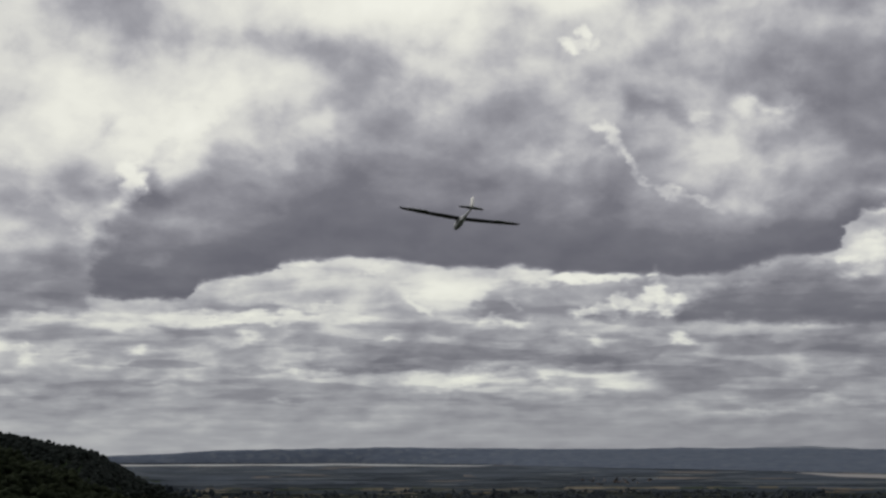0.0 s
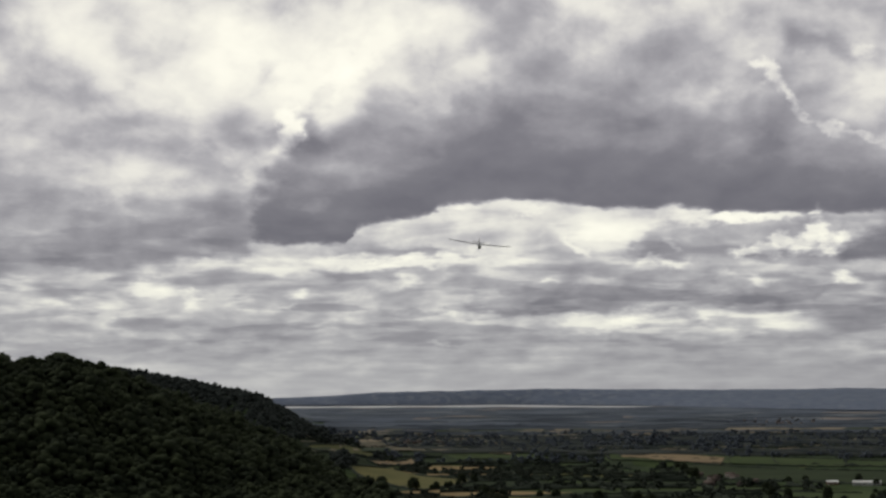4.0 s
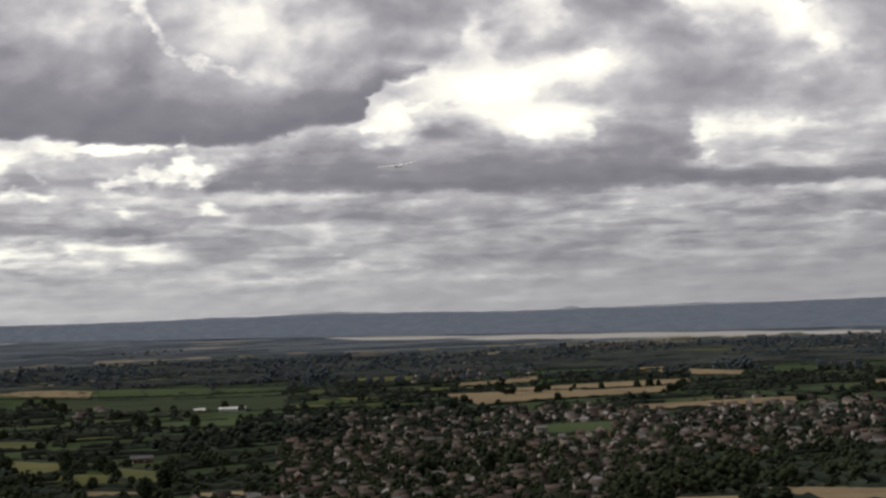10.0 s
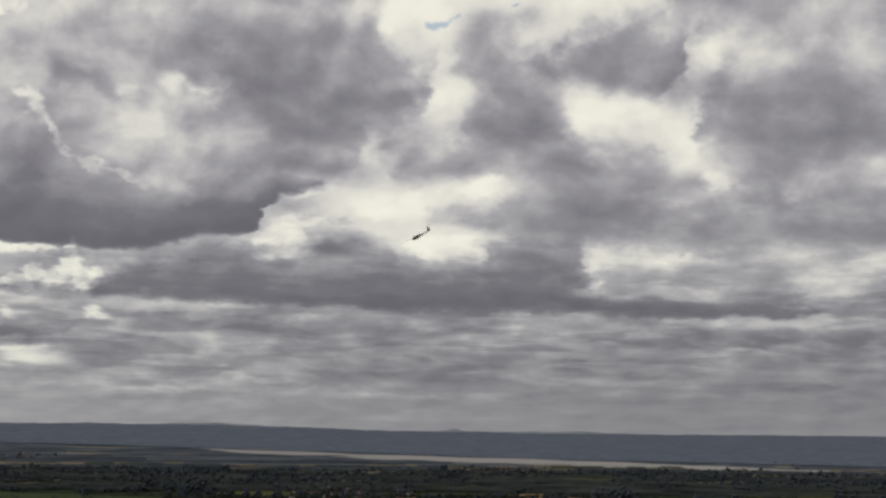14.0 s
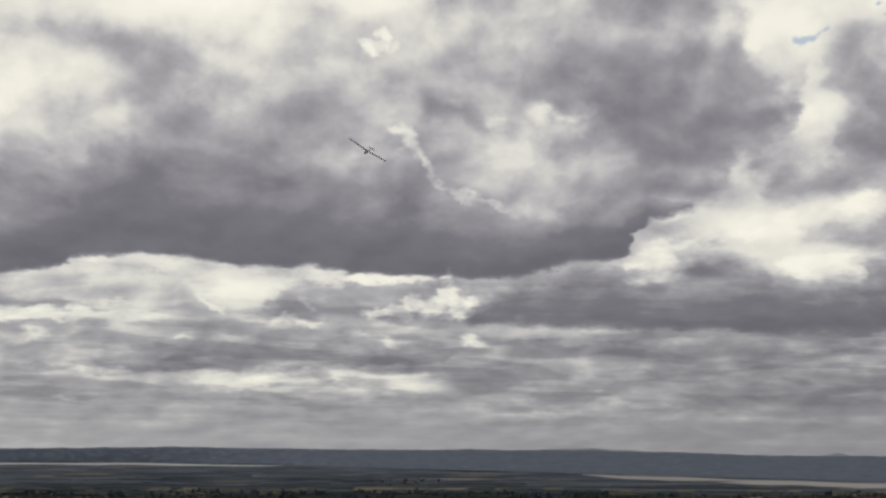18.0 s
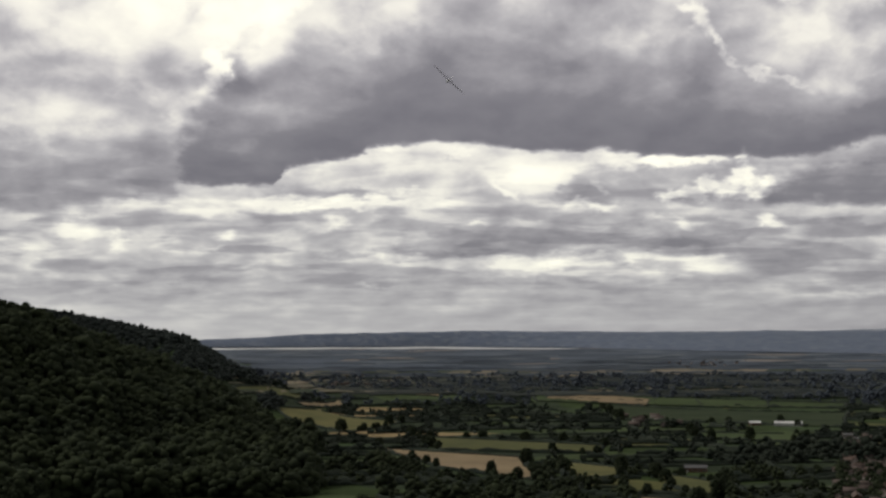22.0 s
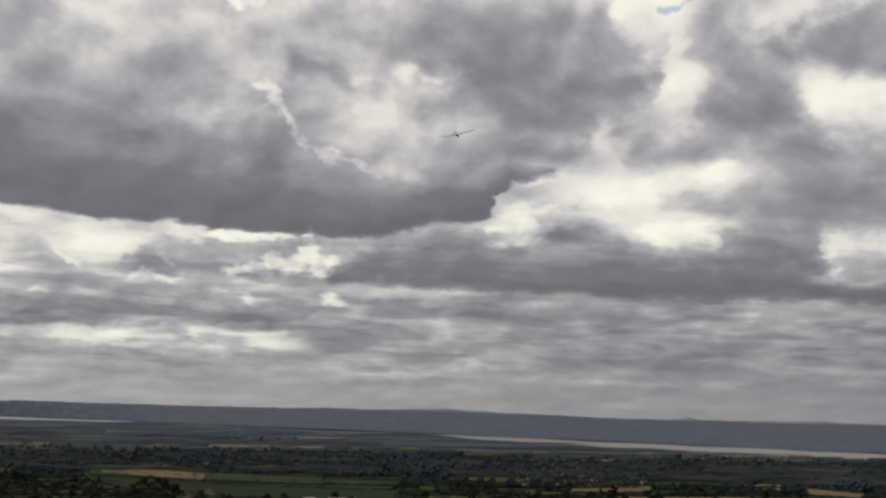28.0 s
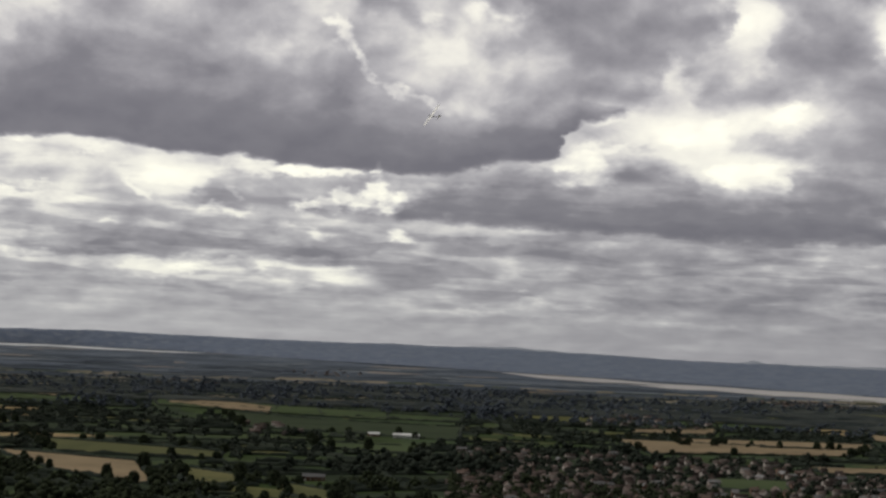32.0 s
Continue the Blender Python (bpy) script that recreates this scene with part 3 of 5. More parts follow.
OLIVE = material("olive_pasture", (0.06, 0.064, 0.028), (0.095, 0.09, 0.04), 0.02, spread=0.4, fine_scale=0.2)
# a cloud's shade is put into this base colour, well below sunlit grass
MEADOW = material("cloud_shaded_meadow", (0.009, 0.012, 0.005), (0.020, 0.024, 0.010), 0.012, fine_scale=0.08)
WATER = material("estuary_water", (0.17, 0.16, 0.16), (0.22, 0.21, 0.21), 0.004, rough=0.45, gloss=0.2)
WATER_PALE = material("pale_estuary_water", (0.25, 0.26, 0.28), (0.33, 0.34, 0.36), 0.004, rough=0.4, gloss=0.3)
# the pale blue-grey is haze put into the mountains' base colour
PEAK = material("hazed_mountain", (0.16, 0.18, 0.22), (0.22, 0.24, 0.28), 0.01)
RENDER = material("house_render", (0.05, 0.042, 0.04), (0.24, 0.215, 0.205), 0.25, spread=1.9)
BRICK = material("house_brick", (0.075, 0.045, 0.036), (0.16, 0.105, 0.085), 0.3, spread=1.0)
ROOF = material("roof_tiles", (0.045, 0.034, 0.031), (0.11, 0.082, 0.072), 0.35, spread=1.3, fine_scale=3.0)
SLATE = material("roof_slate", (0.035, 0.035, 0.04), (0.11, 0.11, 0.115), 0.35, rough=0.55, spread=1.2, gloss=0.5)
GLASS = material("window_glass", (0.03, 0.035, 0.04), (0.07, 0.08, 0.09), 0.5, rough=0.08, gloss=0.5)
WHITE = material("white_paint", (0.66, 0.66, 0.64), (0.82, 0.82, 0.80), 0.6, rough=0.5, gloss=0.5)
ASPHALT = material("worn_asphalt", (0.06, 0.058, 0.056), (0.11, 0.105, 0.10), 0.08)
GRAVEL = material("pale_gravel", (0.30, 0.28, 0.24), (0.45, 0.42, 0.37), 0.3)
SHEET = material("barn_sheet", (0.30, 0.31, 0.32), (0.55, 0.56, 0.57), 0.1, rough=0.5, gloss=0.5)
WOOD = material("weathered_wood", (0.09, 0.055, 0.035), (0.20, 0.13, 0.085), 3.0, bump=0.2, fine_scale=18.0)


def ground_material(name, tones, size, grain_low=0.5, grain_high=1.35):
    """A patchwork of fields, in tones given with the share of the fields at which each begins."""
    m = bpy.data.materials.new(name)
    m.use_nodes = True
    t = m.node_tree
    p = t.nodes["Principled BSDF"]
    at = node(t, "ShaderNodeTexCoord").outputs["Object"]
    bent = node(t, "ShaderNodeTexNoise", (("Vector", at), ("Scale", 0.004), ("Detail", 2.0)))
    bent = node(t, "ShaderNodeVectorMath", ((0, bent.outputs["Color"]), (1, (90, 90, 0)), (2, at)), operation="MULTIPLY_ADD").outputs[0]
    bent = node(t, "ShaderNodeMapping", ((0, bent), (2, (0, 0, 0.5)), (3, (0.006 * size, 0.0095 * size, 0)))).outputs[0]
    cell = node(t, "ShaderNodeTexVoronoi", (("Vector", bent), ("Scale", 1.0), ("Randomness", 0.85)))
    pick = node(t, "ShaderNodeSeparateColor", ((0, cell.outputs["Color"]),)).outputs[0]
    r = node(t, "ShaderNodeValToRGB", ((0, pick),))
    r.color_ramp.interpolation = "CONSTANT"
    e = r.color_ramp.elements
    e[0].position, e[0].color = 0.0, (*tones[0][1], 1)
    e[1].position, e[1].color = tones[1][0], (*tones[1][1], 1)
    for where, tone in tones[2:]:
        e.new(where).color = (*tone, 1)
    grain = node(t, "ShaderNodeTexNoise", (("Vector", at), ("Scale", 0.02), ("Detail", 8.0), ("Roughness", 0.7))).outputs[0]
    g = node(t, "ShaderNodeMapRange", ((0, grain), (1, 0.3), (2, 0.7), (3, grain_low), (4, grain_high))).outputs[0]
    c = node(t, "ShaderNodeMix", ((0, 1.0), (6, r.outputs[0]), (7, node(t, "ShaderNodeCombineXYZ", ((0, g), (1, g), (2, g))).outputs[0])), data_type="RGBA", blend_type="MULTIPLY").outputs[2]
    t.links.new(c, p.inputs["Base Color"])
    p.inputs["Roughness"].default_value = 0.95
    p.inputs["Specular IOR Level"].default_value = 0.02
    return m


GROUND = ground_material("vale_ground", ((0.0, (0.024, 0.034, 0.02)), (0.3, (0.03, 0.046, 0.021)), (0.5, (0.022, 0.031, 0.018)), (0.66, (0.038, 0.053, 0.024)), (0.8, (0.07, 0.072, 0.03)), (0.86, (0.026, 0.04, 0.015)), (0.96, (0.19, 0.145, 0.08))), 1.0)
# the blue in the far vale and hill tones is painted haze
FAR_VALE = ground_material("hazed_vale", ((0.0, (0.062, 0.075, 0.099)), (0.3, (0.077, 0.091, 0.113)), (0.5, (0.047, 0.057, 0.075)), (0.68, (0.094, 0.107, 0.122)), (0.8, (0.055, 0.066, 0.084)), (0.95, (0.14, 0.127, 0.12))), 1.7, 0.75, 1.2)
HILL = ground_material("hazed_hill_woods", ((0.0, (0.090, 0.108, 0.150)), (0.35, (0.097, 0.116, 0.159)), (0.6, (0.084, 0.102, 0.144)), (0.75, (0.108, 0.126, 0.166)), (0.92, (0.118, 0.135, 0.172))), 8.0, 0.86, 1.1)

# ---- the land ----
CREST = ((-60, 0.9, 1600), (-45, 0.8, 1600), (-36, 0.75, 1620), (-34.3, 0.8, 1640), (-32.9, 0.52, 1660), (-32, 0.12, 1690), (-30.8, -0.42, 1720), (-29.3, -0.88, 1770), (-27.7, -1.6, 1830), (-25.95, -2.35, 1900), (-24.5, -3.1, 1950), (-23.6, -3.7, 1960))
RIDGE = ((-60, 0.6), (-40, 0.8), (-34, 0.95), (-33, 0.9), (-31.2, 0.7), (-29.3, 0.3), (-27.5, -0.08), (-26.9, -0.35), (-26.3, -0.75), (-25, -1.3), (-23.5, -1.9), (-21, -2.45))


def seen_distance(r):
    """Beyond 2.6 km the plain is drawn in: how far off it looks."""
    return r + 0.004 * np.maximum(r - 2600.0, 0) ** 2


def drawn_distance(d):
    lo, hi = 1.0, 4690.0
    for _ in range(40):
        mid = (lo + hi) / 2
        lo, hi = (mid, hi) if seen_distance(mid) < d else (lo, mid)
    return lo


def ramp01(x):
    x = np.clip(x, 0, 1)
    return x * x * (3 - 2 * x)


def terrain(x, y):
    x, y = np.asarray(x, float), np.asarray(y, float)
    r = np.maximum(np.hypot(x, y), 0.01)
    az = np.degrees(np.arctan2(x, y))
    z = 120 - 120 * r / seen_distance(r)
    z = z + (np.sin(x / 170 + 1) * np.cos(y / 210) + 0.6 * np.sin(x / 71 + y / 93)) * 0.9 * ramp01((r - 500) / 500)
    crest = 120 + np.interp(az, [c[0] for c in CREST], [c[2] for c in CREST]) * np.tan(np.radians(np.interp(az, [c[0] for c in CREST], [c[1] for c in CREST])))
    far = np.interp(az, [c[0] for c in CREST], [c[2] for c in CREST])
    side = ramp01((-23.2 - az) / 2.5)
    rise = ramp01((r - 1235) / (far - 1235)) * (1 - 0.6 * ramp01((r - far) / 500))
    z = np.maximum(z, z + side * rise * (crest - z))
    top = 120 + 2750 * np.tan(np.radians(np.interp(az, [c[0] for c in RIDGE], [c[1] for c in RIDGE])))
    rise = ramp01((r - 2150) / 600) * (1 - 0.4 * ramp01((r - 2760) / 700))
    z = np.maximum(z, z + ramp01((-21 - az) / 3) * rise * (top - z))
    z = z + 118.3 * np.exp(-np.maximum(r - 9, 0) / 165) * (r < 2600)
    z = np.where(np.abs(az) > 80, z + (118.3 - z) * ramp01((np.abs(az) - 80) / 40), z)
    return z


MARCH = np.arange(600.0, 4690.0, 6.0)


def on_ground(az, el):
    """The place on the land seen from the stand in that direction, and how much smaller things are drawn there."""
    if az < -20:
        # the slopes of the spur and the ridge: the first place where the land meets the line of sight
        lift = terrain(MARCH * math.sin(radians(az)), MARCH * math.cos(radians(az))) - 120 - MARCH * math.tan(radians(el))
        r = float(MARCH[int(np.argmax(lift >= 0))]) if lift.max() >= 0 else 4690.0
    else:
        r = drawn_distance(120.0 / math.tan(radians(-el)))
    x, y = r * math.sin(radians(az)), r * math.cos(radians(az))
    return x, y, float(terrain(x, y)), r / float(seen_distance(r))


def mesh_of(name, verts, faces):
    """A mesh from arrays of corners and of triangles or quads."""
    verts, faces = np.asarray(verts, np.float32), np.asarray(faces, np.int32)
    k = faces.shape[1]
    m = bpy.data.meshes.new(name)
    m.vertices.add(len(verts))
    m.vertices.foreach_set("co", verts.ravel())
    m.loops.add(faces.size)
    m.loops.foreach_set("vertex_index", faces.ravel())
    m.polygons.add(len(faces))
    m.polygons.foreach_set("loop_start", np.arange(len(faces), dtype=np.int32) * k)
    m.update(calc_edges=True)
    return m


def thing_of(name, mesh, mat, label="", category="", kind="", group="", smooth=False):
    if not mesh.materials:
        mesh.materials.append(mat)
    if smooth:
        mesh.polygons.foreach_set("use_smooth", [True] * len(mesh.polygons))
    return tagged(new(name, mesh), label, category, group, kind)


def part(name, bm, mat, parent, label="", smooth=False):
    """One mesh under a thing or under a part."""
    m = bpy.data.meshes.new(name)
    bm.to_mesh(m)
    bm.free()
    m.materials.append(mat)
    if smooth:
        m.polygons.foreach_set("use_smooth", [True] * len(m.polygons))
    ob = new(name, m)
    ob.parent = parent
    return tagged(ob, label)


def sheet(azs, rs, lift=0.0):
    """Corners and quads of a polar sheet over the land."""
    A, R = np.meshgrid(np.radians(azs), rs)
    x, y = R * np.sin(A), R * np.cos(A)
    v = np.stack([x, y, terrain(x, y) + lift], -1).reshape(-1, 3)
    n, m = len(rs), len(azs)
    i = (np.arange(n - 1)[:, None] * m + np.arange(m - 1)[None]).ravel()
    return v, np.stack([i, i + 1, i + m + 1, i + m], -1)


azs = np.concatenate([np.arange(-180, -54, 6), np.arange(-54, 40, 0.35), np.arange(40, 181, 5.0)])
azs[-1] = 180
rs = np.concatenate([[0.0, 2, 4, 6, 8], np.geomspace(9, 4695, 150)])
thing_of("ground", mesh_of("ground", *sheet(azs, rs)), GROUND, "wide green vale of fields below a grassy scarp", "ground", "structure", smooth=True)
thing_of("backdrop_vale", mesh_of("backdrop_vale", *sheet(np.arange(-54, 40, 0.35), np.linspace(3380, 4690, 60), 0.7)), FAR_VALE, "far wooded vale floor towards the estuary, tinted bluish for haze", "ground", "structure", smooth=True)


def far_range(name, r, azs, foot, crest, mat, label):
    """A range of hills that closes the view: a slope from its foot up to a rough crest and down behind."""
    v, n = [], 9
    for a in azs:
        r0 = min(drawn_distance(120 / math.tan(radians(-foot(a)))), r - 60)
        for k in range(n):
            u = min(k / (n - 2), 1.0)
            d = r0 + (r - r0) * u + (40 if k == n - 1 else 0)
            e = foot(a) + (crest(a) - foot(a)) * u ** 0.8 + 0.02 * noise.noise((a * 0.6, u * 4, 5.0)) * math.sin(u * math.pi)
            v.append((d * math.sin(radians(a)), d * math.cos(radians(a)), 121.5 + d * math.tan(radians(e)) - (90 if k == n - 1 else 0)))
    f = [(i * n + j, (i + 1) * n + j, (i + 1) * n + j + 1, i * n + j + 1) for i in range(len(azs) - 1) for j in range(n - 1)]
    return thing_of(name, mesh_of(name, v, f), mat, label, "hills", "structure", smooth=True)


def shore(a):
    """The far bank of the estuary, where the hills begin."""
    return float(np.interp(a, (-60, -27, -20, -14, -9, -3, 3.4, 10.5, 25), (-0.2, -0.26, -0.29, -0.35, -0.5, -0.62, -0.77, -0.94, -1.1)))


def skyline(a):
    rise = float(np.interp(a, (-60, -27, -24.5, -22, -17, -11, -5, 0, 4, 10.5, 25), (-0.3, -0.03, 0.09, 0.19, 0.25, 0.18, 0.2, 0.13, 0.03, -0.03, 0.0)))
    return rise + 0.03 * noise.noise((a * 0.5, 0, 0)) + 0.022 * noise.noise((a * 1.4, 3, 0)) + 0.008 * noise.noise((a * 6, 1, 0))


far_range("backdrop_hills", 4760, np.arange(-60, 60, 0.12), shore, skyline, HILL, "long wooded hill range beyond the estuary, tinted blue-grey for haze")
far_range("backdrop_mountains", 4880, np.arange(-8, 24, 0.1), lambda a: -0.1, lambda a: skyline(a) - 0.01 + 0.10 * math.exp(-((a - 6.0) / 0.35) ** 2) + 0.085 * math.exp(-((a + 2.2) / 2) ** 2) + 0.09 * math.exp(-((a - 10) / 2.6) ** 2) + 0.02 * noise.noise((a, 9, 0)), PEAK, "mountains on the skyline, tinted pale for haze")


def water(name, banks, mat=WATER):
    """An estuary between a near and a far bank, given as (azimuth, near elevation, far elevation)."""
    v = []
    for a, e1, e2 in banks:
        for e in (e1, (e1 + e2) / 2, e2):
            x, y, z, s = on_ground(a, e)
            v.append((x, y, z + 1.2))
    f = [(3 * i + j, 3 * i + 3 + j, 3 * i + 4 + j, 3 * i + 1 + j) for i in range(len(banks) - 1) for j in range(2)]
    return thing_of(name, mesh_of(name, v, f), mat, "broad pale tidal river crossing the vale", "river", "structure")


def river_bank(a):
    """Elevation of the river's far bank, and how wide it looks."""
    return -0.665 - 0.024 * (a + 3) + 0.012 * math.sin(a * 1.7), (0.11 + 0.006 * (a + 3) + 0.015 * math.sin(a * 2.3)) * float(ramp01((a + 3.6) / 3))


water("water_river", [(a, river_bank(a)[0] - river_bank(a)[1], river_bank(a)[0]) for a in np.arange(-3.4, 24, 0.5)])
water("water_estuary", [(a, min(-0.31, -0.30 - 0.013 * (a + 20)) - 0.06 * float(ramp01((-12.8 - a) / 3)) - 0.01 * math.sin(a * 2.1), min(-0.31, -0.30 - 0.013 * (a + 20))) for a in np.arange(-27, -13.0, 0.4)], WATER_PALE)

FIELD_LOOK = {"straw": (STRAW, "cut straw-coloured stubble field between hedges"), "green": (GREEN, "dark green crop field with hedged edges"),
              "bright": (BRIGHT, "bright green pasture between hedges"), "pale": (PALE, "pale dry hay meadow"), "olive": (OLIVE, "olive-green grazed slope"),
              "meadow": (MEADOW, "green meadow below the wood, a cloud's shade put into its colour")}
FIELDS = []


def field(look_name, *corners):
    """A field draped over the land, from its corners as directions seen from the stand."""
    mat, label = FIELD_LOOK[look_name]
    q = [Vector(on_ground(a, e)[:2]) for a, e in corners]
    FIELDS.append([(p.x, p.y) for p in q])
    n, v = 10, []
    for i in range(n + 1):
        for j in range(n + 1):
            u, w = i / n, j / n
            p = (q[0] * (1 - u) + q[1] * u) * (1 - w) + (q[3] * (1 - u) + q[2] * u) * w
            wob = 0.012 * (q[2] - q[0]).length * noise.noise((p.x / 60, p.y / 60, 2.0))
            p = p + Vector((wob, wob))
            v.append((p.x, p.y, float(terrain(p.x, p.y)) + 0.5 + 0.06 * len(FIELDS)))
    f = [(i * (n + 1) + j, (i + 1) * (n + 1) + j, (i + 1) * (n + 1) + j + 1, i * (n + 1) + j + 1) for i in range(n) for j in range(n)]
    return thing_of("field", mesh_of("field", v, f), mat, label, "field", "structure")


field("straw", (-20.64, -3.91), (-15.51, -4.20), (-14.82, -5.04), (-18.13, -4.64))
field("pale", (-19.53, -3.46), (-12.50, -3.85), (-12.81, -4.09), (-18.32, -3.97))
field("olive", (-24.25, -2.43), (-22.55, -2.56), (-19.62, -2.96), (-21.55, -3.33))
field("straw", (-23.51, -2.24), (-21.90, -2.16), (-21.82, -2.37), (-23.15, -2.41))
field("pale", (-25.75, -1.71), (-22.94, -2.01), (-23.35, -2.17), (-25.35, -1.90))
field("straw", (-21.83, -1.76), (-18.30, -1.94), (-18.40, -2.08), (-21.33, -1.91))
field("straw", (-14.58, -2.00), (-10.70, -2.14), (-10.80, -2.28), (-14.28, -2.16))
field("straw", (-13.57, -1.83), (-12.18, -1.90), (-12.28, -1.97), (-13.47, -1.93))
field("bright", (-9.32, -2.17), (-4.19, -2.34), (-4.19, -2.51), (-9.13, -2.37))
field("green", (-12.68, -2.41), (-4.19, -2.65), (-4.35, -3.16), (-11.90, -2.92))
field("bright", (-9.54, -3.38), (-5.49, -3.41), (-5.87, -3.67), (-9.35, -3.56))
field("olive", (-14.11, -4.34), (-11.92, -4.60), (-12.02, -4.94), (-13.91, -4.90))
field("pale", (-11.03, -4.70), (-8.49, -5.13), (-8.60, -5.64), (-10.16, -5.29))
field("straw", (-11.54, -5.63), (-9.18, -5.78), (-9.29, -6.03), (-11.44, -5.83))
field("straw", (-7.63, -5.92), (-5.53, -5.95), (-5.72, -6.19), (-7.45, -6.15))
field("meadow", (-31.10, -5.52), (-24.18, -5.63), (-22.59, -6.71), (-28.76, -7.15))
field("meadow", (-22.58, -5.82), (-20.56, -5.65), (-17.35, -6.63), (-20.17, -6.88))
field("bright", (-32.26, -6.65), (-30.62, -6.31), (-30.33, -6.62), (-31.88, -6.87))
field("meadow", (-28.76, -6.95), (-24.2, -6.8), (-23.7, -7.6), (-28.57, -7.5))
field("straw", (3.1, -2.74), (10.15, -2.60), (10.0, -2.80), (3.6, -2.96))
field("straw", (1.1, -2.87), (9.9, -2.84), (9.3, -3.04), (2.6, -3.27))
field("straw", (10.01, -2.24), (12.00, -2.37), (11.84, -2.52), (10.15, -2.46))
field("straw", (16.01, -2.88), (18.62, -2.78), (18.54, -3.20), (16.43, -3.23))
field("straw", (19.31, -3.13), (21.74, -2.87), (20.82, -3.50), (19.43, -3.46))
field("straw", (3.55, -2.42), (4.83, -2.34), (4.66, -2.59), (3.55, -2.58))
field("straw", (11.90, -6.55), (25.89, -6.67), (25.85, -7.31), (14.56, -7.08))
field("straw", (8.82, -6.82), (11.88, -6.85), (11.70, -7.31), (8.95, -7.13))
field("green", (9.39, -7.59), (13.67, -7.13), (21.77, -7.54), (14.44, -9.01))
field("bright", (13.25, -9.03), (14.44, -9.01), (21.76, -7.68), (25.72, -9.01))
field("pale", (8.38, -9.09), (13.24, -9.09), (15.52, -10.32), (7.69, -10.28))
field("bright", (4.58, -4.10), (7.26, -4.08), (7.33, -4.45), (4.88, -4.43))
field("bright", (-15.17, -1.98), (-6.82, -2.26), (-6.83, -2.48), (-14.88, -2.27))
field("pale", (4.69, -1.89), (11.60, -1.49), (11.59, -1.67), (4.68, -2.15))
field("straw", (-14.27, -1.93), (-10.90, -2.21), (-11.06, -2.42), (-14.58, -2.19))
field("pale", (16.07, -1.97), (19.25, -1.96), (19.23, -2.17), (16.06, -2.18))
field("straw", (-1.97, -1.26), (-0.26, -1.24), (-0.36, -1.35), (-1.96, -1.36))
field("straw", (8.05, -3.51), (13.74, -3.41), (13.75, -3.60), (8.60, -3.66))
field("straw", (1.88, -2.51), (4.73, -2.41), (4.64, -2.55), (1.88, -2.62))


def in_field(x, y, grow=0.0):
    for q in FIELDS:
        s = [(q[(i + 1) % 4][0] - q[i][0]) * (y - q[i][1]) - (q[(i + 1) % 4][1] - q[i][1]) * (x - q[i][0]) for i in range(4)]
        if all(k > 0 for k in s) or all(k < 0 for k in s):
            return True
    return False

# ---- trees ----
RNG = np.random.default_rng(7)


def clump():
    """A twenty-sided ball."""
    g = (1 + math.sqrt(5)) / 2
    v = np.array([p for s in (-1, 1) for q in (-g, g) for p in ((0, s, q), (s, q, 0), (q, 0, s))], float)
    v /= np.linalg.norm(v[0])
    near = [(i, j, k) for i in range(12) for j in range(i) for k in range(j) if max(np.linalg.norm(v[i] - v[j]), np.linalg.norm(v[j] - v[k]), np.linalg.norm(v[i] - v[k])) < 1.1]
    return v, np.array([(i, j, k) if np.dot(np.cross(v[j] - v[i], v[k] - v[i]), v[i]) > 0 else (i, k, j) for i, j, k in near])


ICO1 = clump()


def crown(rng, lumps, tufts=0, small=0.11, big=0.2):
    """A ragged crown about 1 across and 1 high: clumps of foliage over a rough dome, and loose sprays of leaves on them."""
    V, F, at = [], [], 0
    lean = rng.uniform(-0.06, 0.06, 2)
    for k in range(lumps):
        u = k * 2.4 + rng.uniform(-0.5, 0.5)
        h = (k + rng.uniform(0.2, 0.9)) / lumps
        out = 0.36 * math.sqrt(max(1 - (h * 1.35 - 0.42) ** 2 / 0.95, 0.02)) * rng.uniform(0.7, 1.08)
        size = rng.uniform(small, big) * (1.05 if h < 0.7 else 0.85)
        v = ICO1[0] * (1 + rng.uniform(-0.3, 0.3, (len(ICO1[0]), 1)))
        v = v * size * np.array([1, 1, 0.8]) + np.array([math.cos(u) * out + lean[0] * h, math.sin(u) * out + lean[1] * h, 0.24 + 0.68 * h])
        V.append(v), F.append(ICO1[1] + at)
        at += len(v)
    if tufts:
        base = np.concatenate(V)
        mid = np.array([0, 0, 0.5])
        pick = base[rng.integers(0, len(base), tufts)]
        side = rng.normal(size=(tufts, 3))
        side /= np.linalg.norm(side, axis=1, keepdims=True)
        up = np.cross(side, rng.normal(size=(tufts, 3)))
        up /= np.linalg.norm(up, axis=1, keepdims=True)
        c = pick + (pick - mid) * rng.uniform(-0.05, 0.14, (tufts, 1))
        s = rng.uniform(0.02, 0.05, (tufts, 1))
        V.append(np.stack([c - side * s, c + side * s, c + up * s * 1.6], 1).reshape(-1, 3))
        F.append(np.arange(3 * tufts).reshape(-1, 3) + at)
    v = np.concatenate(V)
    return v, np.concatenate(F)


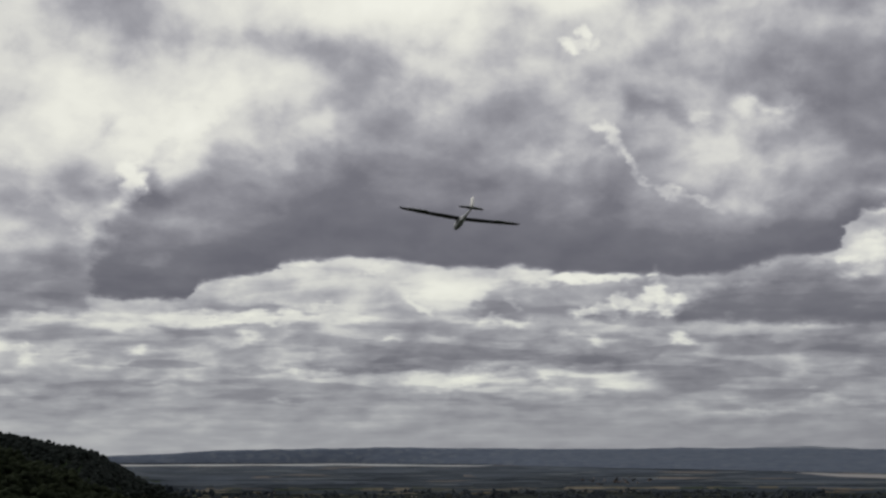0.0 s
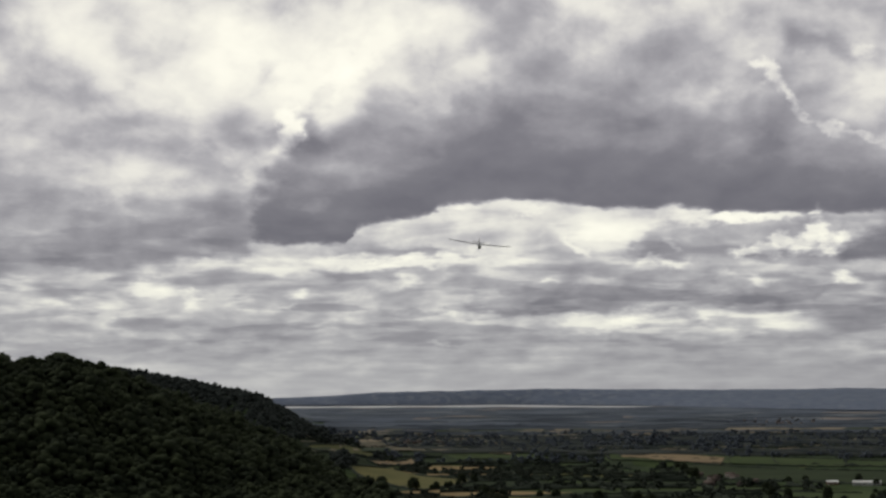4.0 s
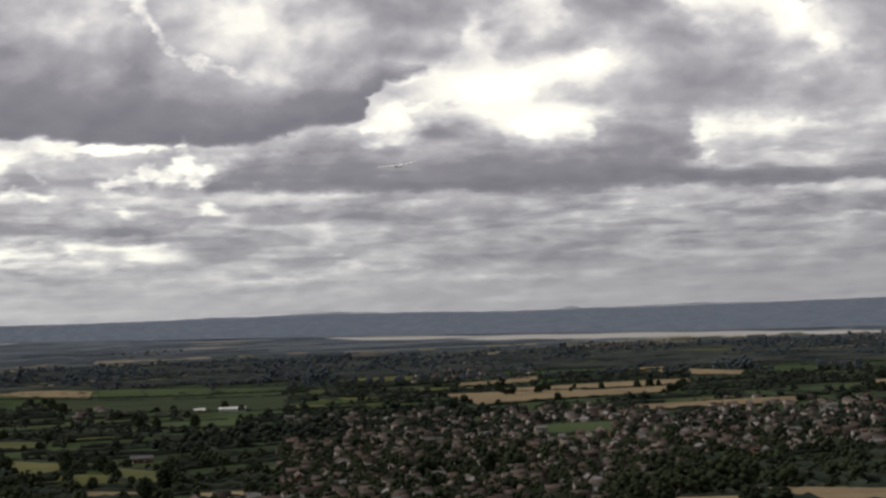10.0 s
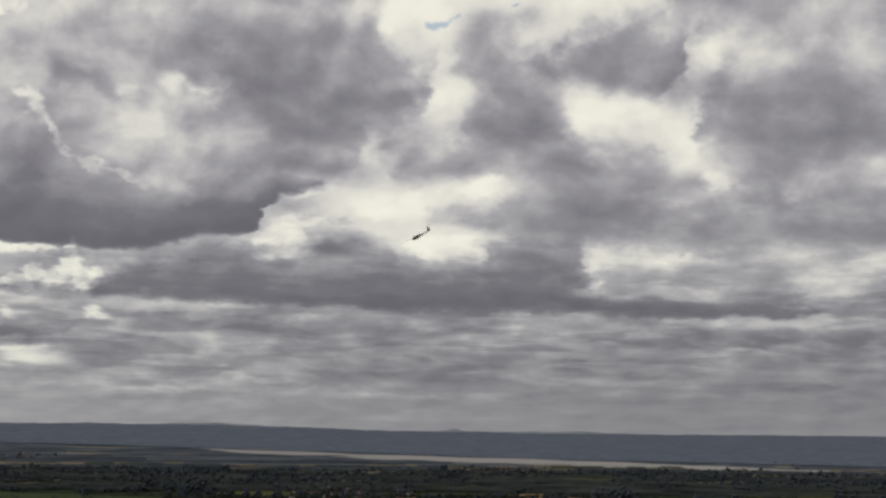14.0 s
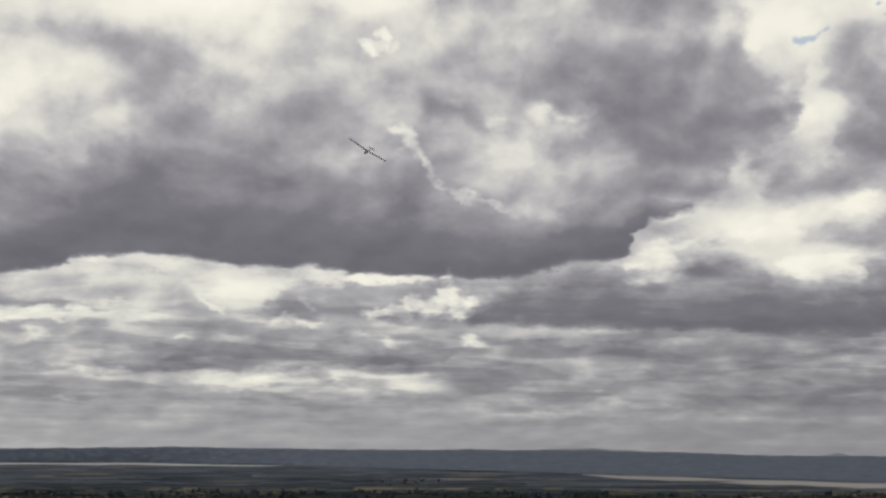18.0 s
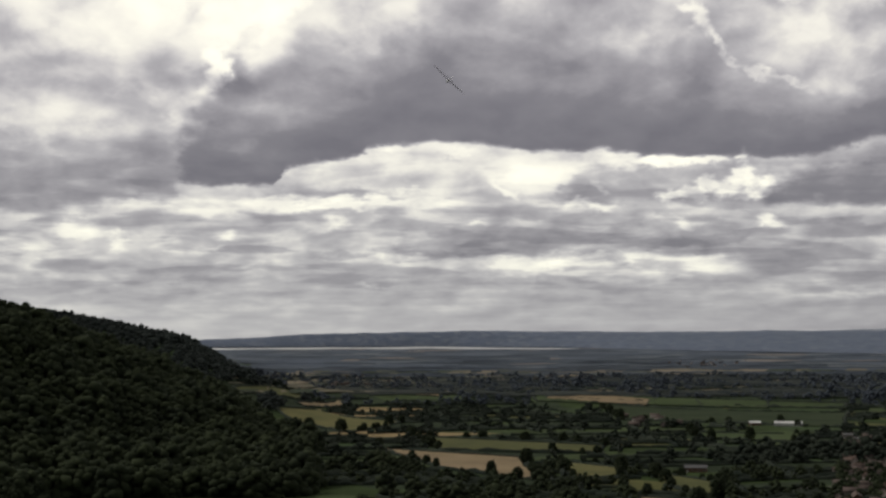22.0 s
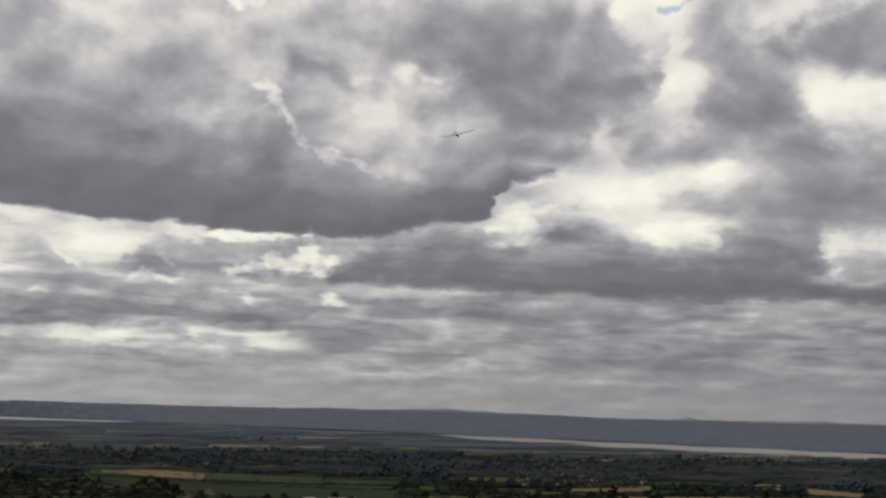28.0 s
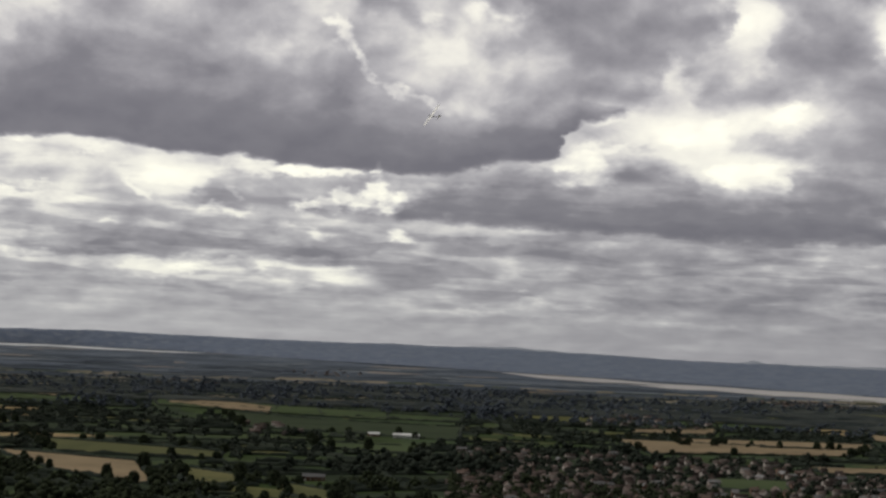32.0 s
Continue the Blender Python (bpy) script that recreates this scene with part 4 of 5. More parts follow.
def trunk(rng):
    """A tapered trunk that forks into four limbs, for a tree 1 high."""
    V, F, at = [], [], 0
    runs = [((0, 0, -0.03), (0.01, 0, 0.42), 0.035, 0.022)]
    for k in range(4):
        u = k * 1.6 + rng.uniform(0, 0.6)
        runs.append(((0.01, 0, 0.24 + 0.05 * k), (0.24 * math.cos(u), 0.24 * math.sin(u), 0.55 + 0.05 * k), 0.018, 0.007))
    for a, b, ra, rb in runs:
        ring = [(math.cos(i * 1.047), math.sin(i * 1.047), 0) for i in range(6)]
        V += [(a[0] + ra * c[0], a[1] + ra * c[1], a[2]) for c in ring] + [(b[0] + rb * c[0], b[1] + rb * c[1], b[2]) for c in ring]
        F += [(at + i, at + (i + 1) % 6, at + 6 + (i + 1) % 6, at + 6 + i) for i in range(6)]
        at += 12
    return V, F


TREE_LOW = [crown(np.random.default_rng(20 + i), 6, 10, 0.2, 0.3) for i in range(6)]
TREE_MID = [crown(np.random.default_rng(40 + i), 11, 26, 0.14, 0.23) for i in range(8)]
TREE_WOOD = [crown(np.random.default_rng(140 + i), 15, 40, 0.14, 0.24) for i in range(8)]
TREE_FULL = [crown(np.random.default_rng(60 + i), 55, 420, 0.08, 0.15) for i in range(5)]


def wood(name, kinds, spots, mat, label, category="woodland"):
    """Many crowns as one mesh; spots: x, y, z, width, height."""
    V, F, at = [], [], 0
    rng = np.random.default_rng(len(spots))
    for x, y, z, w, h in spots:
        v, f = kinds[rng.integers(0, len(kinds))]
        u = rng.uniform(0, 6.283)
        c, s = math.cos(u) * w, math.sin(u) * w
        q = np.empty_like(v)
        q[:, 0] = v[:, 0] * c - v[:, 1] * s + x
        q[:, 1] = v[:, 0] * s + v[:, 1] * c + y
        q[:, 2] = (v[:, 2] - 0.17) * h * 1.15 + z
        V.append(q), F.append(f + at)
        at += len(v)
    return thing_of(name, mesh_of(name, np.concatenate(V), np.concatenate(F)), mat, label, category, "stuff", smooth=True)


def polar(az, r):
    x, y = r * math.sin(radians(az)), r * math.cos(radians(az))
    return x, y, float(terrain(x, y))


# the wooded spur
spots = []
rng = np.random.default_rng(3)
for r in np.arange(1236, 1990, 14.5):
    for az in np.arange(-46, -23.0, math.degrees(14.5 / r)):
        a, d = az + rng.uniform(-0.3, 0.3), r + rng.uniform(-7, 7)
        edge = np.interp(a, [c[0] for c in CREST], [c[2] for c in CREST])
        if d > edge + 90 or (a > -24.5 and rng.uniform() < 0.5) or d < 1236 + 25 * noise.noise((a * 0.5, 1, 1)):
            continue
        x, y, z = polar(a, d)
        if not in_field(x, y):
            w = rng.uniform(17, 31) * (1 + 0.35 * noise.noise((x / 60, y / 60, 2.0)))
            spots.append((x, y, z, w, w * rng.uniform(0.7, 1.0)))
wood("woodland_spur", TREE_WOOD, spots, FOLIAGE, "dense dark green broadleaf wood covering a steep spur")
spots = []
for r in np.arange(2180, 2960, 18):
    for az in np.arange(-46, -21.5, math.degrees(15.0 / r)):
        a, d = az + rng.uniform(-0.2, 0.2), r + rng.uniform(-6, 6)
        if a > -26.2 and noise.noise((a * 0.8, d / 160, 4)) < 0.05 + 0.12 * (a + 26):
            continue
        x, y, z = polar(a, d)
        if not in_field(x, y):
            w = rng.uniform(11, 17)
            spots.append((x, y, z, w, w * rng.uniform(0.8, 1.1)))
wood("woodland_ridge", TREE_LOW, spots, FOLIAGE_RIDGE, "distant wooded ridge, almost black-green with haze tinted into its colour")


# hedges, copses and orchards of the vale
def town_density(az, el):
    """How thickly houses stand in that direction."""
    d = ramp01((az + (10.5 if el < -5 else 7.5)) / 4) * ramp01((23.5 - az) / 3) * ramp01((-3.25 - el) / 0.5)
    low = -8.9 if az < 9 else -8.6 + 3.1 * float(ramp01((az - 9.3) / 1.0))
    d *= ramp01((el - low) / 0.4)
    if az > 8:
        d *= 0.75
    if az < -4.5:
        d *= ramp01((-6.0 - el) / 0.5)
    return float(d) * (0.62 + 0.8 * (noise.noise((az * 0.55, el * 1.6, 8.0)) + 0.3))


def hides_field(x, y, h):
    """Whether a tree there would stand in a field or cover it from the stand."""
    r = math.hypot(x, y)
    for k in (0.0, 0.4 * h * r / 120, 0.8 * h * r / 120):
        if in_field(x * (1 + k / r), y * (1 + k / r)):
            return True
    return any(abs(x - p) < w and -175 < r - q < 18 for p, q, w in CLEAR)


CLEAR = []
for az, el, w in ((-16.3, -6.64, 21), (-30.3, -6.6, 40), (-33.2, -6.9, 22), (-9.36, -4.7, 30), (-6.15, -3.12, 45)):
    x, y, z, s = on_ground(az, el)
    CLEAR.append((x, math.hypot(x, y), w))


def hedge_strip(points, sizes, V, F):
    """A hedge with a rounded, uneven top along a line of points."""
    at = len(V)
    for (x, y, tx, ty), (w, h) in zip(points, sizes):
        z = float(terrain(x, y))
        for u, k in ((-0.5, -0.1), (-0.46, 0.62), (0.0, 1.0), (0.46, 0.62), (0.5, -0.1)):
            j = rng.uniform(0.75, 1.25)
            V.append((x - ty * u * w * j, y + tx * u * w * j, z + k * h * rng.uniform(0.75, 1.25)))
    for i in range(len(points) - 1):
        for k in range(4):
            a = at + i * 5 + k
            F.append((a, a + 1, a + 6, a + 5))


hedge, copse, HV, HF, FHV, FHF, ZHV, ZHF = [], [], [], [], [], [], [], []
rng = np.random.default_rng(11)
for k in range(1350):
    az, d = rng.uniform(-27, 27), 120 / math.tan(radians(rng.uniform(1.2, 8.5) if k % 3 else rng.uniform(0.9, 3.0)))
    el = -math.degrees(math.atan(120 / d))
    if d < 760 or town_density(az, el) > 0.35 or (az < -22 and el < -5.2):
        continue
    turn = 0.35 + (math.pi / 2 if rng.uniform() < 0.4 else 0) + rng.normal() * 0.15
    length = rng.uniform(90, 300) if d < 3500 else rng.uniform(300, 900)
    step = 6.0 if d < 2600 else 6.0 * d / 2600
    x0, y0 = d * math.sin(radians(az)), d * math.cos(radians(az))
    big = rng.uniform(0.7, 1.5)
    line, sizes = [], []
    for q in np.arange(0, length, step):
        x, y = x0 + math.cos(turn) * q, y0 + math.sin(turn) * q
        dd, aa = math.hypot(x, y), math.atan2(x, y)
        if dd < 760 or dd > 5300:
            continue
        r = drawn_distance(dd)
        x, y = r * math.sin(aa), r * math.cos(aa)
        s = r / dd
        if hides_field(x, y, 5 * s):
            if len(line) > 2:
                hedge_strip(line, sizes, *((HV, HF) if d < 3800 else (FHV, FHF) if d < 5000 else (ZHV, ZHF)))
            line, sizes = [], []
            continue
        wide = 1 if dd < 2600 else dd / 2600
        line.append((x, y, math.cos(turn), math.sin(turn)))
        sizes.append((rng.uniform(2, 4) * big * s * wide, rng.uniform(2, 4.2) * big * s * (1 + 0.4 * (wide - 1))))
        if rng.uniform() < 0.17:
            w = rng.uniform(5, 13) * s * (1 + 0.5 * (wide - 1))
            (hedge if dd > 1500 else copse).append((x, y, float(terrain(x, y)), w, w * rng.uniform(0.7, 1.1)))
    if len(line) > 2:
        hedge_strip(line, sizes, *((HV, HF) if d < 3800 else (FHV, FHF) if d < 5000 else (ZHV, ZHF)))
for k in range(330):
    az, el = rng.uniform(-25, 25), -rng.uniform(1.0, 8.3)
    if noise.noise((az * 0.4, el * 1.2, 2.5)) < 0.1 or town_density(az, el) > 0.5 or (az < -22 and el < -5.2):
        continue
    x, y, z, s = on_ground(az, el)
    d = math.hypot(x, y) / s
    for j in range(rng.integers(4, 14)):
        px, py = x + rng.normal() * 24 * s * (1 + d / 5000), y + rng.normal() * 12 * s * (1 + d / 3000)
        w = rng.uniform(8, 17) * s * (1 + d / 9000)
        if not hides_field(px, py, w * 0.8):
            (hedge if d > 1500 else copse).append((px, py, float(terrain(px, py)), w, w * rng.uniform(0.7, 1.1)))
# long belts of wood and small fields far out towards the river
for k in range(330):
    d = 120 / math.tan(radians(rng.uniform(1.25, 2.1)))
    a0 = rng.uniform(-24, 24)
    long = rng.uniform(150, 900)
    line, sizes = [], []
    for q in np.linspace(0, 1, 9):
        dd = d + 120 * noise.noise((k, q * 2, 1.0))
        r = drawn_distance(dd)
        aa = radians(a0) + q * long / d
        s = r / dd
        line.append((r * math.sin(aa), r * math.cos(aa), math.cos(aa), -math.sin(aa)))
        sizes.append((rng.uniform(8, 18) * s, rng.uniform(1.5, 8) * s))
    hedge_strip(line, sizes, *((FHV, FHF) if d < 5000 else (ZHV, ZHF)))
# low dark belts on the far plain, this side of the river
for k in range(150):
    a0, e0 = rng.uniform(-27, 22), rng.uniform(0.45, 1.3)
    if a0 > -6 and e0 < 0.98 + 0.03 * (a0 + 3):
        continue
    d = 120 / math.tan(radians(e0))
    long = rng.uniform(250, 1500)
    line, sizes = [], []
    for q in np.linspace(0, 1, 9):
        dd = d + 160 * noise.noise((k, q * 2, 6.0))
        r = drawn_distance(dd)
        aa = radians(a0) + q * long / d
        line.append((r * math.sin(aa), r * math.cos(aa), math.cos(aa), -math.sin(aa)))
        sizes.append((rng.uniform(8, 18) * r / dd, rng.uniform(2, 6) * r / dd))
    hedge_strip(line, sizes, ZHV, ZHF)
FV, FF = [], []
for k in range(900):
    az, el = rng.uniform(-26, 24), -rng.uniform(1.22, 1.95)
    wide, deep = rng.uniform(0.3, 1.3) * (0.5 + 0.3 * abs(el)), rng.uniform(0.02, 0.06) * (0.4 + abs(el))
    at = len(FV)
    for u, w in ((0, 0), (1, 0), (1, 1), (0, 1)):
        x, y, z, s = on_ground(az + wide * u + 0.1 * w * rng.normal(), el + deep * w)
        FV.append((x, y, z + 1.8))
    FF.append((at, at + 1, at + 2, at + 3))
thing_of("far_fields", mesh_of("far_fields", FV, FF), material("far_stubble", (0.036, 0.046, 0.032), (0.15, 0.13, 0.10), 0.003, island=1.7), "small pale stubble fields far across the vale", "field", "stuff")
for corners in FIELDS:
    for k in range(4):
        a, b = Vector(corners[k]), Vector(corners[(k + 1) % 4])
        if (math.atan2(a.x, a.y) < radians(-22.5) and a.length < 1300) or max(a.length, b.length) > 3100 or min(a.length, b.length) < 800:
            continue
        n = max(3, int((b - a).length / 7))
        t = (b - a).normalized()
        line, sizes = [], []
        for q in range(n + 1):
            p = a.lerp(b, q / n) + Vector((-t.y, t.x)) * 4 * noise.noise((k, q / 9, a.x))
            if noise.noise((a.x / 50, q / 12, k)) < -0.35:
                if len(line) > 2:
                    hedge_strip(line, sizes, HV, HF)
                line, sizes = [], []
                continue
            tall = 1 + 0.9 * max(0, noise.noise((a.y, q / 4, k)))
            line.append((p.x, p.y, t.x, t.y))
            sizes.append((rng.uniform(3, 6) * tall, rng.uniform(2.0, 3.6) * tall))
        if len(line) > 2:
            hedge_strip(line, sizes, HV, HF)
thing_of("hazy_hedgerows", mesh_of("hazy_hedgerows", ZHV, ZHF), FOLIAGE_HAZY, "belts of wood towards the river, tinted pale blue for haze", "hedgerow", "stuff")
thing_of("far_hedgerows", mesh_of("far_hedgerows", FHV, FHF), FOLIAGE_FAR, "long belts of wood and hedge far out in the vale, tinted bluish for haze", "hedgerow", "stuff")
thing_of("hedgerows", mesh_of("hedgerows", HV, HF), FOLIAGE_DARK, "dark clipped and overgrown hedges dividing the fields", "hedgerow", "stuff")
# gardens of the town
for k in range(4300):
    az, el = rng.uniform(-8, 24), -rng.uniform(3.2, 8.8)
    if town_density(az, el) < 0.15:
        continue
    x, y, z, s = on_ground(az, el)
    w = rng.uniform(5, 12)
    if not hides_field(x, y, w * 0.8):
        (hedge if math.hypot(x, y) > 1500 else copse).append((x, y, z, w, w * rng.uniform(0.6, 1.1)))
wood("far_trees", TREE_LOW, [p for p in hedge if math.hypot(p[0], p[1]) > 2750 and math.hypot(p[0], p[1]) < 3280], FOLIAGE_HAZY, "trees and copses far out in the vale, tinted bluish for haze", "hedgerow")
hedge = [p for p in hedge if math.hypot(p[0], p[1]) <= 2750]
wood("hedgerow_trees", TREE_LOW, hedge, FOLIAGE_DARK, "dark hedgerows and copses between the fields", "hedgerow")
wood("copse_trees", TREE_MID, copse, FOLIAGE, "dark green garden trees and copses below the hill", "copse")


def tree_kind(i, mat):
    ob = new("tree")
    tagged(ob, "broad dark green deciduous tree in full leaf", "tree", "single trees in the vale")
    rng = np.random.default_rng(80 + i)
    v, f = TREE_FULL[i]
    c = new("crown", mesh_of("crown", v, f))
    c.data.materials.append(mat)
    tv, tf = trunk(rng)
    t = new("trunk", mesh_of("trunk", tv, tf))
    t.data.materials.append(BARK)
    c.parent = t.parent = ob
    return ob


TREES = [tree_kind(i, FOLIAGE) for i in range(5)]
USED = set()


def plant(az, el, width, height, kind=0):
    x, y, z, s = on_ground(az, el)
    if in_field(x, y):
        return
    plant_at(x, y, z, width * s, height * s, kind)


def plant_at(x, y, z, width, height, kind):
    m = Matrix.LocRotScale((x, y, z), Euler((0, 0, (x * 7 + y) % 6.28)), (width, width, height * 1.12))
    first = TREES[kind]
    if kind not in USED:
        USED.add(kind)
        first.matrix_world = m
    else:
        ob = copy_thing(first, m)
        ob.matrix_basis = m


plant(15.97, -8.0, 19, 17, 0)
plant(10.5, -7.8, 17, 17, 1)
plant(21.5, -7.5, 16, 13, 2)
plant(-23.05, -3.2, 18, 15, 3)
plant(-21.9, -3.3, 19, 16, 4)
plant(12.0, -7.25, 16, 14, 2)
plant(13.0, -7.2, 18, 12, 3)
plant(9.0, -7.6, 18, 20, 4)
plant(8.1, -7.3, 17, 18, 1)
# tall trees before the meadow and at the foot of the slope
rng = np.random.default_rng(31)
for k in range(58):
    plant(rng.uniform(-37.5, -31.6 if k < 26 else -33.6), rng.uniform(-7.5, -5.6), rng.uniform(13, 20), rng.uniform(15, 24), k % 5)
for k in range(30):
    a = rng.uniform(-24.2, -18.3)
    plant(a, rng.uniform(-7.6, -6.4) - 0.1 * abs(a + 20.5), rng.uniform(13, 21), rng.uniform(11, 17), k % 5)
# along the edges of the fields
rng = np.random.default_rng(29)
count = 0
for q in FIELDS:
    for i in range(4):
        a, b = Vector(q[i]), Vector(q[(i + 1) % 4])
        if a.length > 2500 or a.length < 800 or math.degrees(math.atan2(a.x, a.y)) < -20:
            continue
        n = int((b - a).length / 26)
        for k in range(n):
            if count > 170 or rng.uniform() < 0.35:
                continue
            p = a.lerp(b, (k + rng.uniform(0, 1)) / n) * (1.004 if i == 0 else 0.996)
            w = rng.uniform(6, 15)
            if -18 < math.degrees(math.atan2(p.x, p.y)) < -15 and p.length < 1100:
                continue
            plant_at(p.x, p.y, float(terrain(p.x, p.y)), w, w * rng.uniform(0.7, 1.1), int(rng.integers(0, 5)))
            count += 1


# ---- houses ----
def loft(sections, closed=True):
    """Skin over rings of equal length."""
    bm = bmesh.new()
    rings = [[bm.verts.new(p) for p in s] for s in sections]
    n = len(rings[0])
    for a, b in zip(rings, rings[1:]):
        for i in range(n):
            bm.faces.new((a[i], a[(i + 1) % n], b[(i + 1) % n], b[i]))
    if closed:
        bm.faces.new(rings[0][::-1])
        bm.faces.new(rings[-1])
    bmesh.ops.recalc_face_normals(bm, faces=bm.faces)
    return bm


def box(bm, x0, x1, y0, y1, z0, z1):
    m = Matrix.LocRotScale(((x0 + x1) / 2, (y0 + y1) / 2, (z0 + z1) / 2), None, (x1 - x0, y1 - y0, z1 - z0))
    return bmesh.ops.create_cube(bm, size=1.0, matrix=m)["verts"]


def boxed(x0, x1, y0, y1, z0, z1):
    bm = bmesh.new()
    box(bm, x0, x1, y0, y1, z0, z1)
    return bm


def gabled_wall(w, d, h, rise):
    bm = bmesh.new()
    a, b = w / 2, d / 2
    v = [bm.verts.new(p) for p in ((-a, -b, -1), (a, -b, -1), (a, b, -1), (-a, b, -1), (-a, -b, h), (a, -b, h), (a, b, h), (-a, b, h), (-a, 0, h + rise), (a, 0, h + rise))]
    for f in ((0, 1, 5, 4), (2, 3, 7, 6), (1, 2, 6, 9, 5), (3, 0, 4, 8, 7), (4, 5, 9, 8), (6, 7, 8, 9), (3, 2, 1, 0)):
        bm.faces.new([v[i] for i in f])
    return bm


def gabled_roof(w, d, h, rise):
    bm = bmesh.new()
    a, b, t = w / 2 + 0.3, d / 2 + 0.4, 0.22
    drop = 0.4 * rise / (d / 2)
    for s in (-1, 1):
        v = [bm.verts.new(p) for p in ((-a, s * b, h - drop), (a, s * b, h - drop), (a, 0, h + rise), (-a, 0, h + rise), (-a, s * b, h - drop + t), (a, s * b, h - drop + t), (a, 0, h + rise + t), (-a, 0, h + rise + t))]
        for f in ((0, 1, 2, 3), (4, 5, 6, 7), (0, 1, 5, 4), (1, 2, 6, 5), (3, 0, 4, 7)):
            bm.faces.new([v[i] for i in f])
    bmesh.ops.recalc_face_normals(bm, faces=bm.faces)
    return bm


def house(w, d, h, rise, wall_mat, roof_mat, label, columns=2, storeys=2, chimneys=1, name="house"):
    """A pitched-roof house at the origin: walls, roof, chimneys, windows and a door."""
    ob = tagged(new(name), label, "house" if name == "house" else "barn", "houses of the town" if name == "house" else "")
    part("wall", gabled_wall(w, d, h, rise), wall_mat, ob)
    part("roof", gabled_roof(w, d, h, rise), roof_mat, ob)
    for k in range(chimneys):
        x = (w / 2 - 0.7) * (1 if k == 0 else -1)
        bm = boxed(x - 0.4, x + 0.4, -0.35, 0.35, h + rise - 0.6, h + rise + 1.1)
        box(bm, x - 0.15, x + 0.15, -0.15, 0.15, h + rise + 1.1, h + rise + 1.5)
        part("chimney", bm, BRICK, ob)
    for s in range(storeys):
        for c in range(columns):
            x = (c + 0.5) / columns * w - w / 2
            z = 1.0 + 2.6 * s
            if s == 0 and c == 0:
                part("door", boxed(x - 0.45, x + 0.45, -d / 2 - 0.05, -d / 2 + 0.05, 0, 2.05), WHITE, ob)
                continue
            win = part("window", boxed(x - 0.75, x + 0.75, -d / 2 - 0.06, -d / 2 + 0.04, z, z + 1.2), WHITE, ob)
            part("pane", boxed(x - 0.66, x + 0.66, -d / 2 - 0.08, -d / 2 - 0.03, z + 0.08, z + 1.12), GLASS, win)
    return ob


HOUSES = [
    house(6.8, 5.8, 4.6, 2.1, RENDER, ROOF, "pale rendered house with a brown tiled pitched roof"),
    house(7.8, 5.8, 4.6, 2.0, BRICK, ROOF, "brown brick house with a tiled pitched roof", 3),
    house(12.0, 6.0, 4.6, 2.1, RENDER, SLATE, "short pale terrace under a grey slate roof", 4, 2, 2),
    house(8.0, 6.2, 2.6, 1.9, RENDER, SLATE, "low pale bungalow with a grey roof", 3, 1),
    house(6.2, 5.6, 4.7, 2.4, BRICK, SLATE, "small brick house with a steep slate roof"),
]
PLACED = set()


def build(kind, x, y, turn):
    m = pose(x, y, float(terrain(x, y)), 0, 0, turn)
    if kind in PLACED:
        return copy_thing(HOUSES[kind], m)
    PLACED.add(kind)
    HOUSES[kind].matrix_world = m


rng = np.random.default_rng(5)
near, near_edge, tries = [], [], 0
while len(near) < 1150 and tries < 60000:
    tries += 1
    az, el = rng.uniform(-8, 24), -rng.uniform(3.25, 8.9)
    if town_density(az, el) < rng.uniform(0.1, 0.85):
        continue
    x, y, z, s = on_ground(az, el)
    if in_field(x, y) or any((x - p) ** 2 + (y - q) ** 2 < 165 for p, q in near):
        continue
    near.append((x, y))
near.sort(key=lambda p: math.hypot(*p))


def street_turn(x, y):
    """Houses line up along streets that bend through the town."""
    a = 35 * noise.noise((x / 260, y / 260, 3.0)) + 18
    return a + (90 if noise.noise((x / 70, y / 70, 7.0)) > 0.15 else 0)


for i, (x, y) in enumerate(near[::4][:290]):
    build(int(rng.integers(0, 5)), x, y, street_turn(x, y) + rng.normal() * 4)
# the last houses of the town, among the trees below the slope
edge = np.random.default_rng(41)
for k in range(38):
    x, y, z, s = on_ground(edge.uniform(-9.8, -4.2), -edge.uniform(6.3, 7.4))
    if not in_field(x, y) and all((x - p) ** 2 + (y - q) ** 2 > 260 for p, q in near + near_edge):
        near_edge.append((x, y))
        build(k % 5, x, y, street_turn(x, y))
rest = [p for i, p in enumerate(near) if i % 4 or i // 4 >= 290]


def far_houses(name, mat, shape, spots, label):
    bms = []
    for w, d, h, rise in ((6.8, 5.8, 4.6, 2.1), (7.8, 5.8, 4.6, 2.0), (12, 6.0, 4.6, 2.1)):
        bm = shape(w, d, h, rise)
        bmesh.ops.triangulate(bm, faces=bm.faces)
        bm.verts.index_update()
        bms.append((np.array([p.co[:] for p in bm.verts]), np.array([[c.index for c in f.verts] for f in bm.faces])))
        bm.free()
    V, F, at = [], [], 0
    for i, (x, y, s) in enumerate(spots):
        v, f = bms[i % 3]
        u = radians(street_turn(x, y))
        c, k = math.cos(u), math.sin(u)
        q = np.stack([v[:, 0] * c - v[:, 1] * k, v[:, 0] * k + v[:, 1] * c, v[:, 2]], -1) * s + (x, y, float(terrain(x, y)))
        V.append(q), F.append(f + at)
        at += len(v)
    thing_of(name, mesh_of(name, np.concatenate(V), np.concatenate(F)), mat, label, "houses", "stuff")


more = [(x, y, 1.0) for x, y in rest]
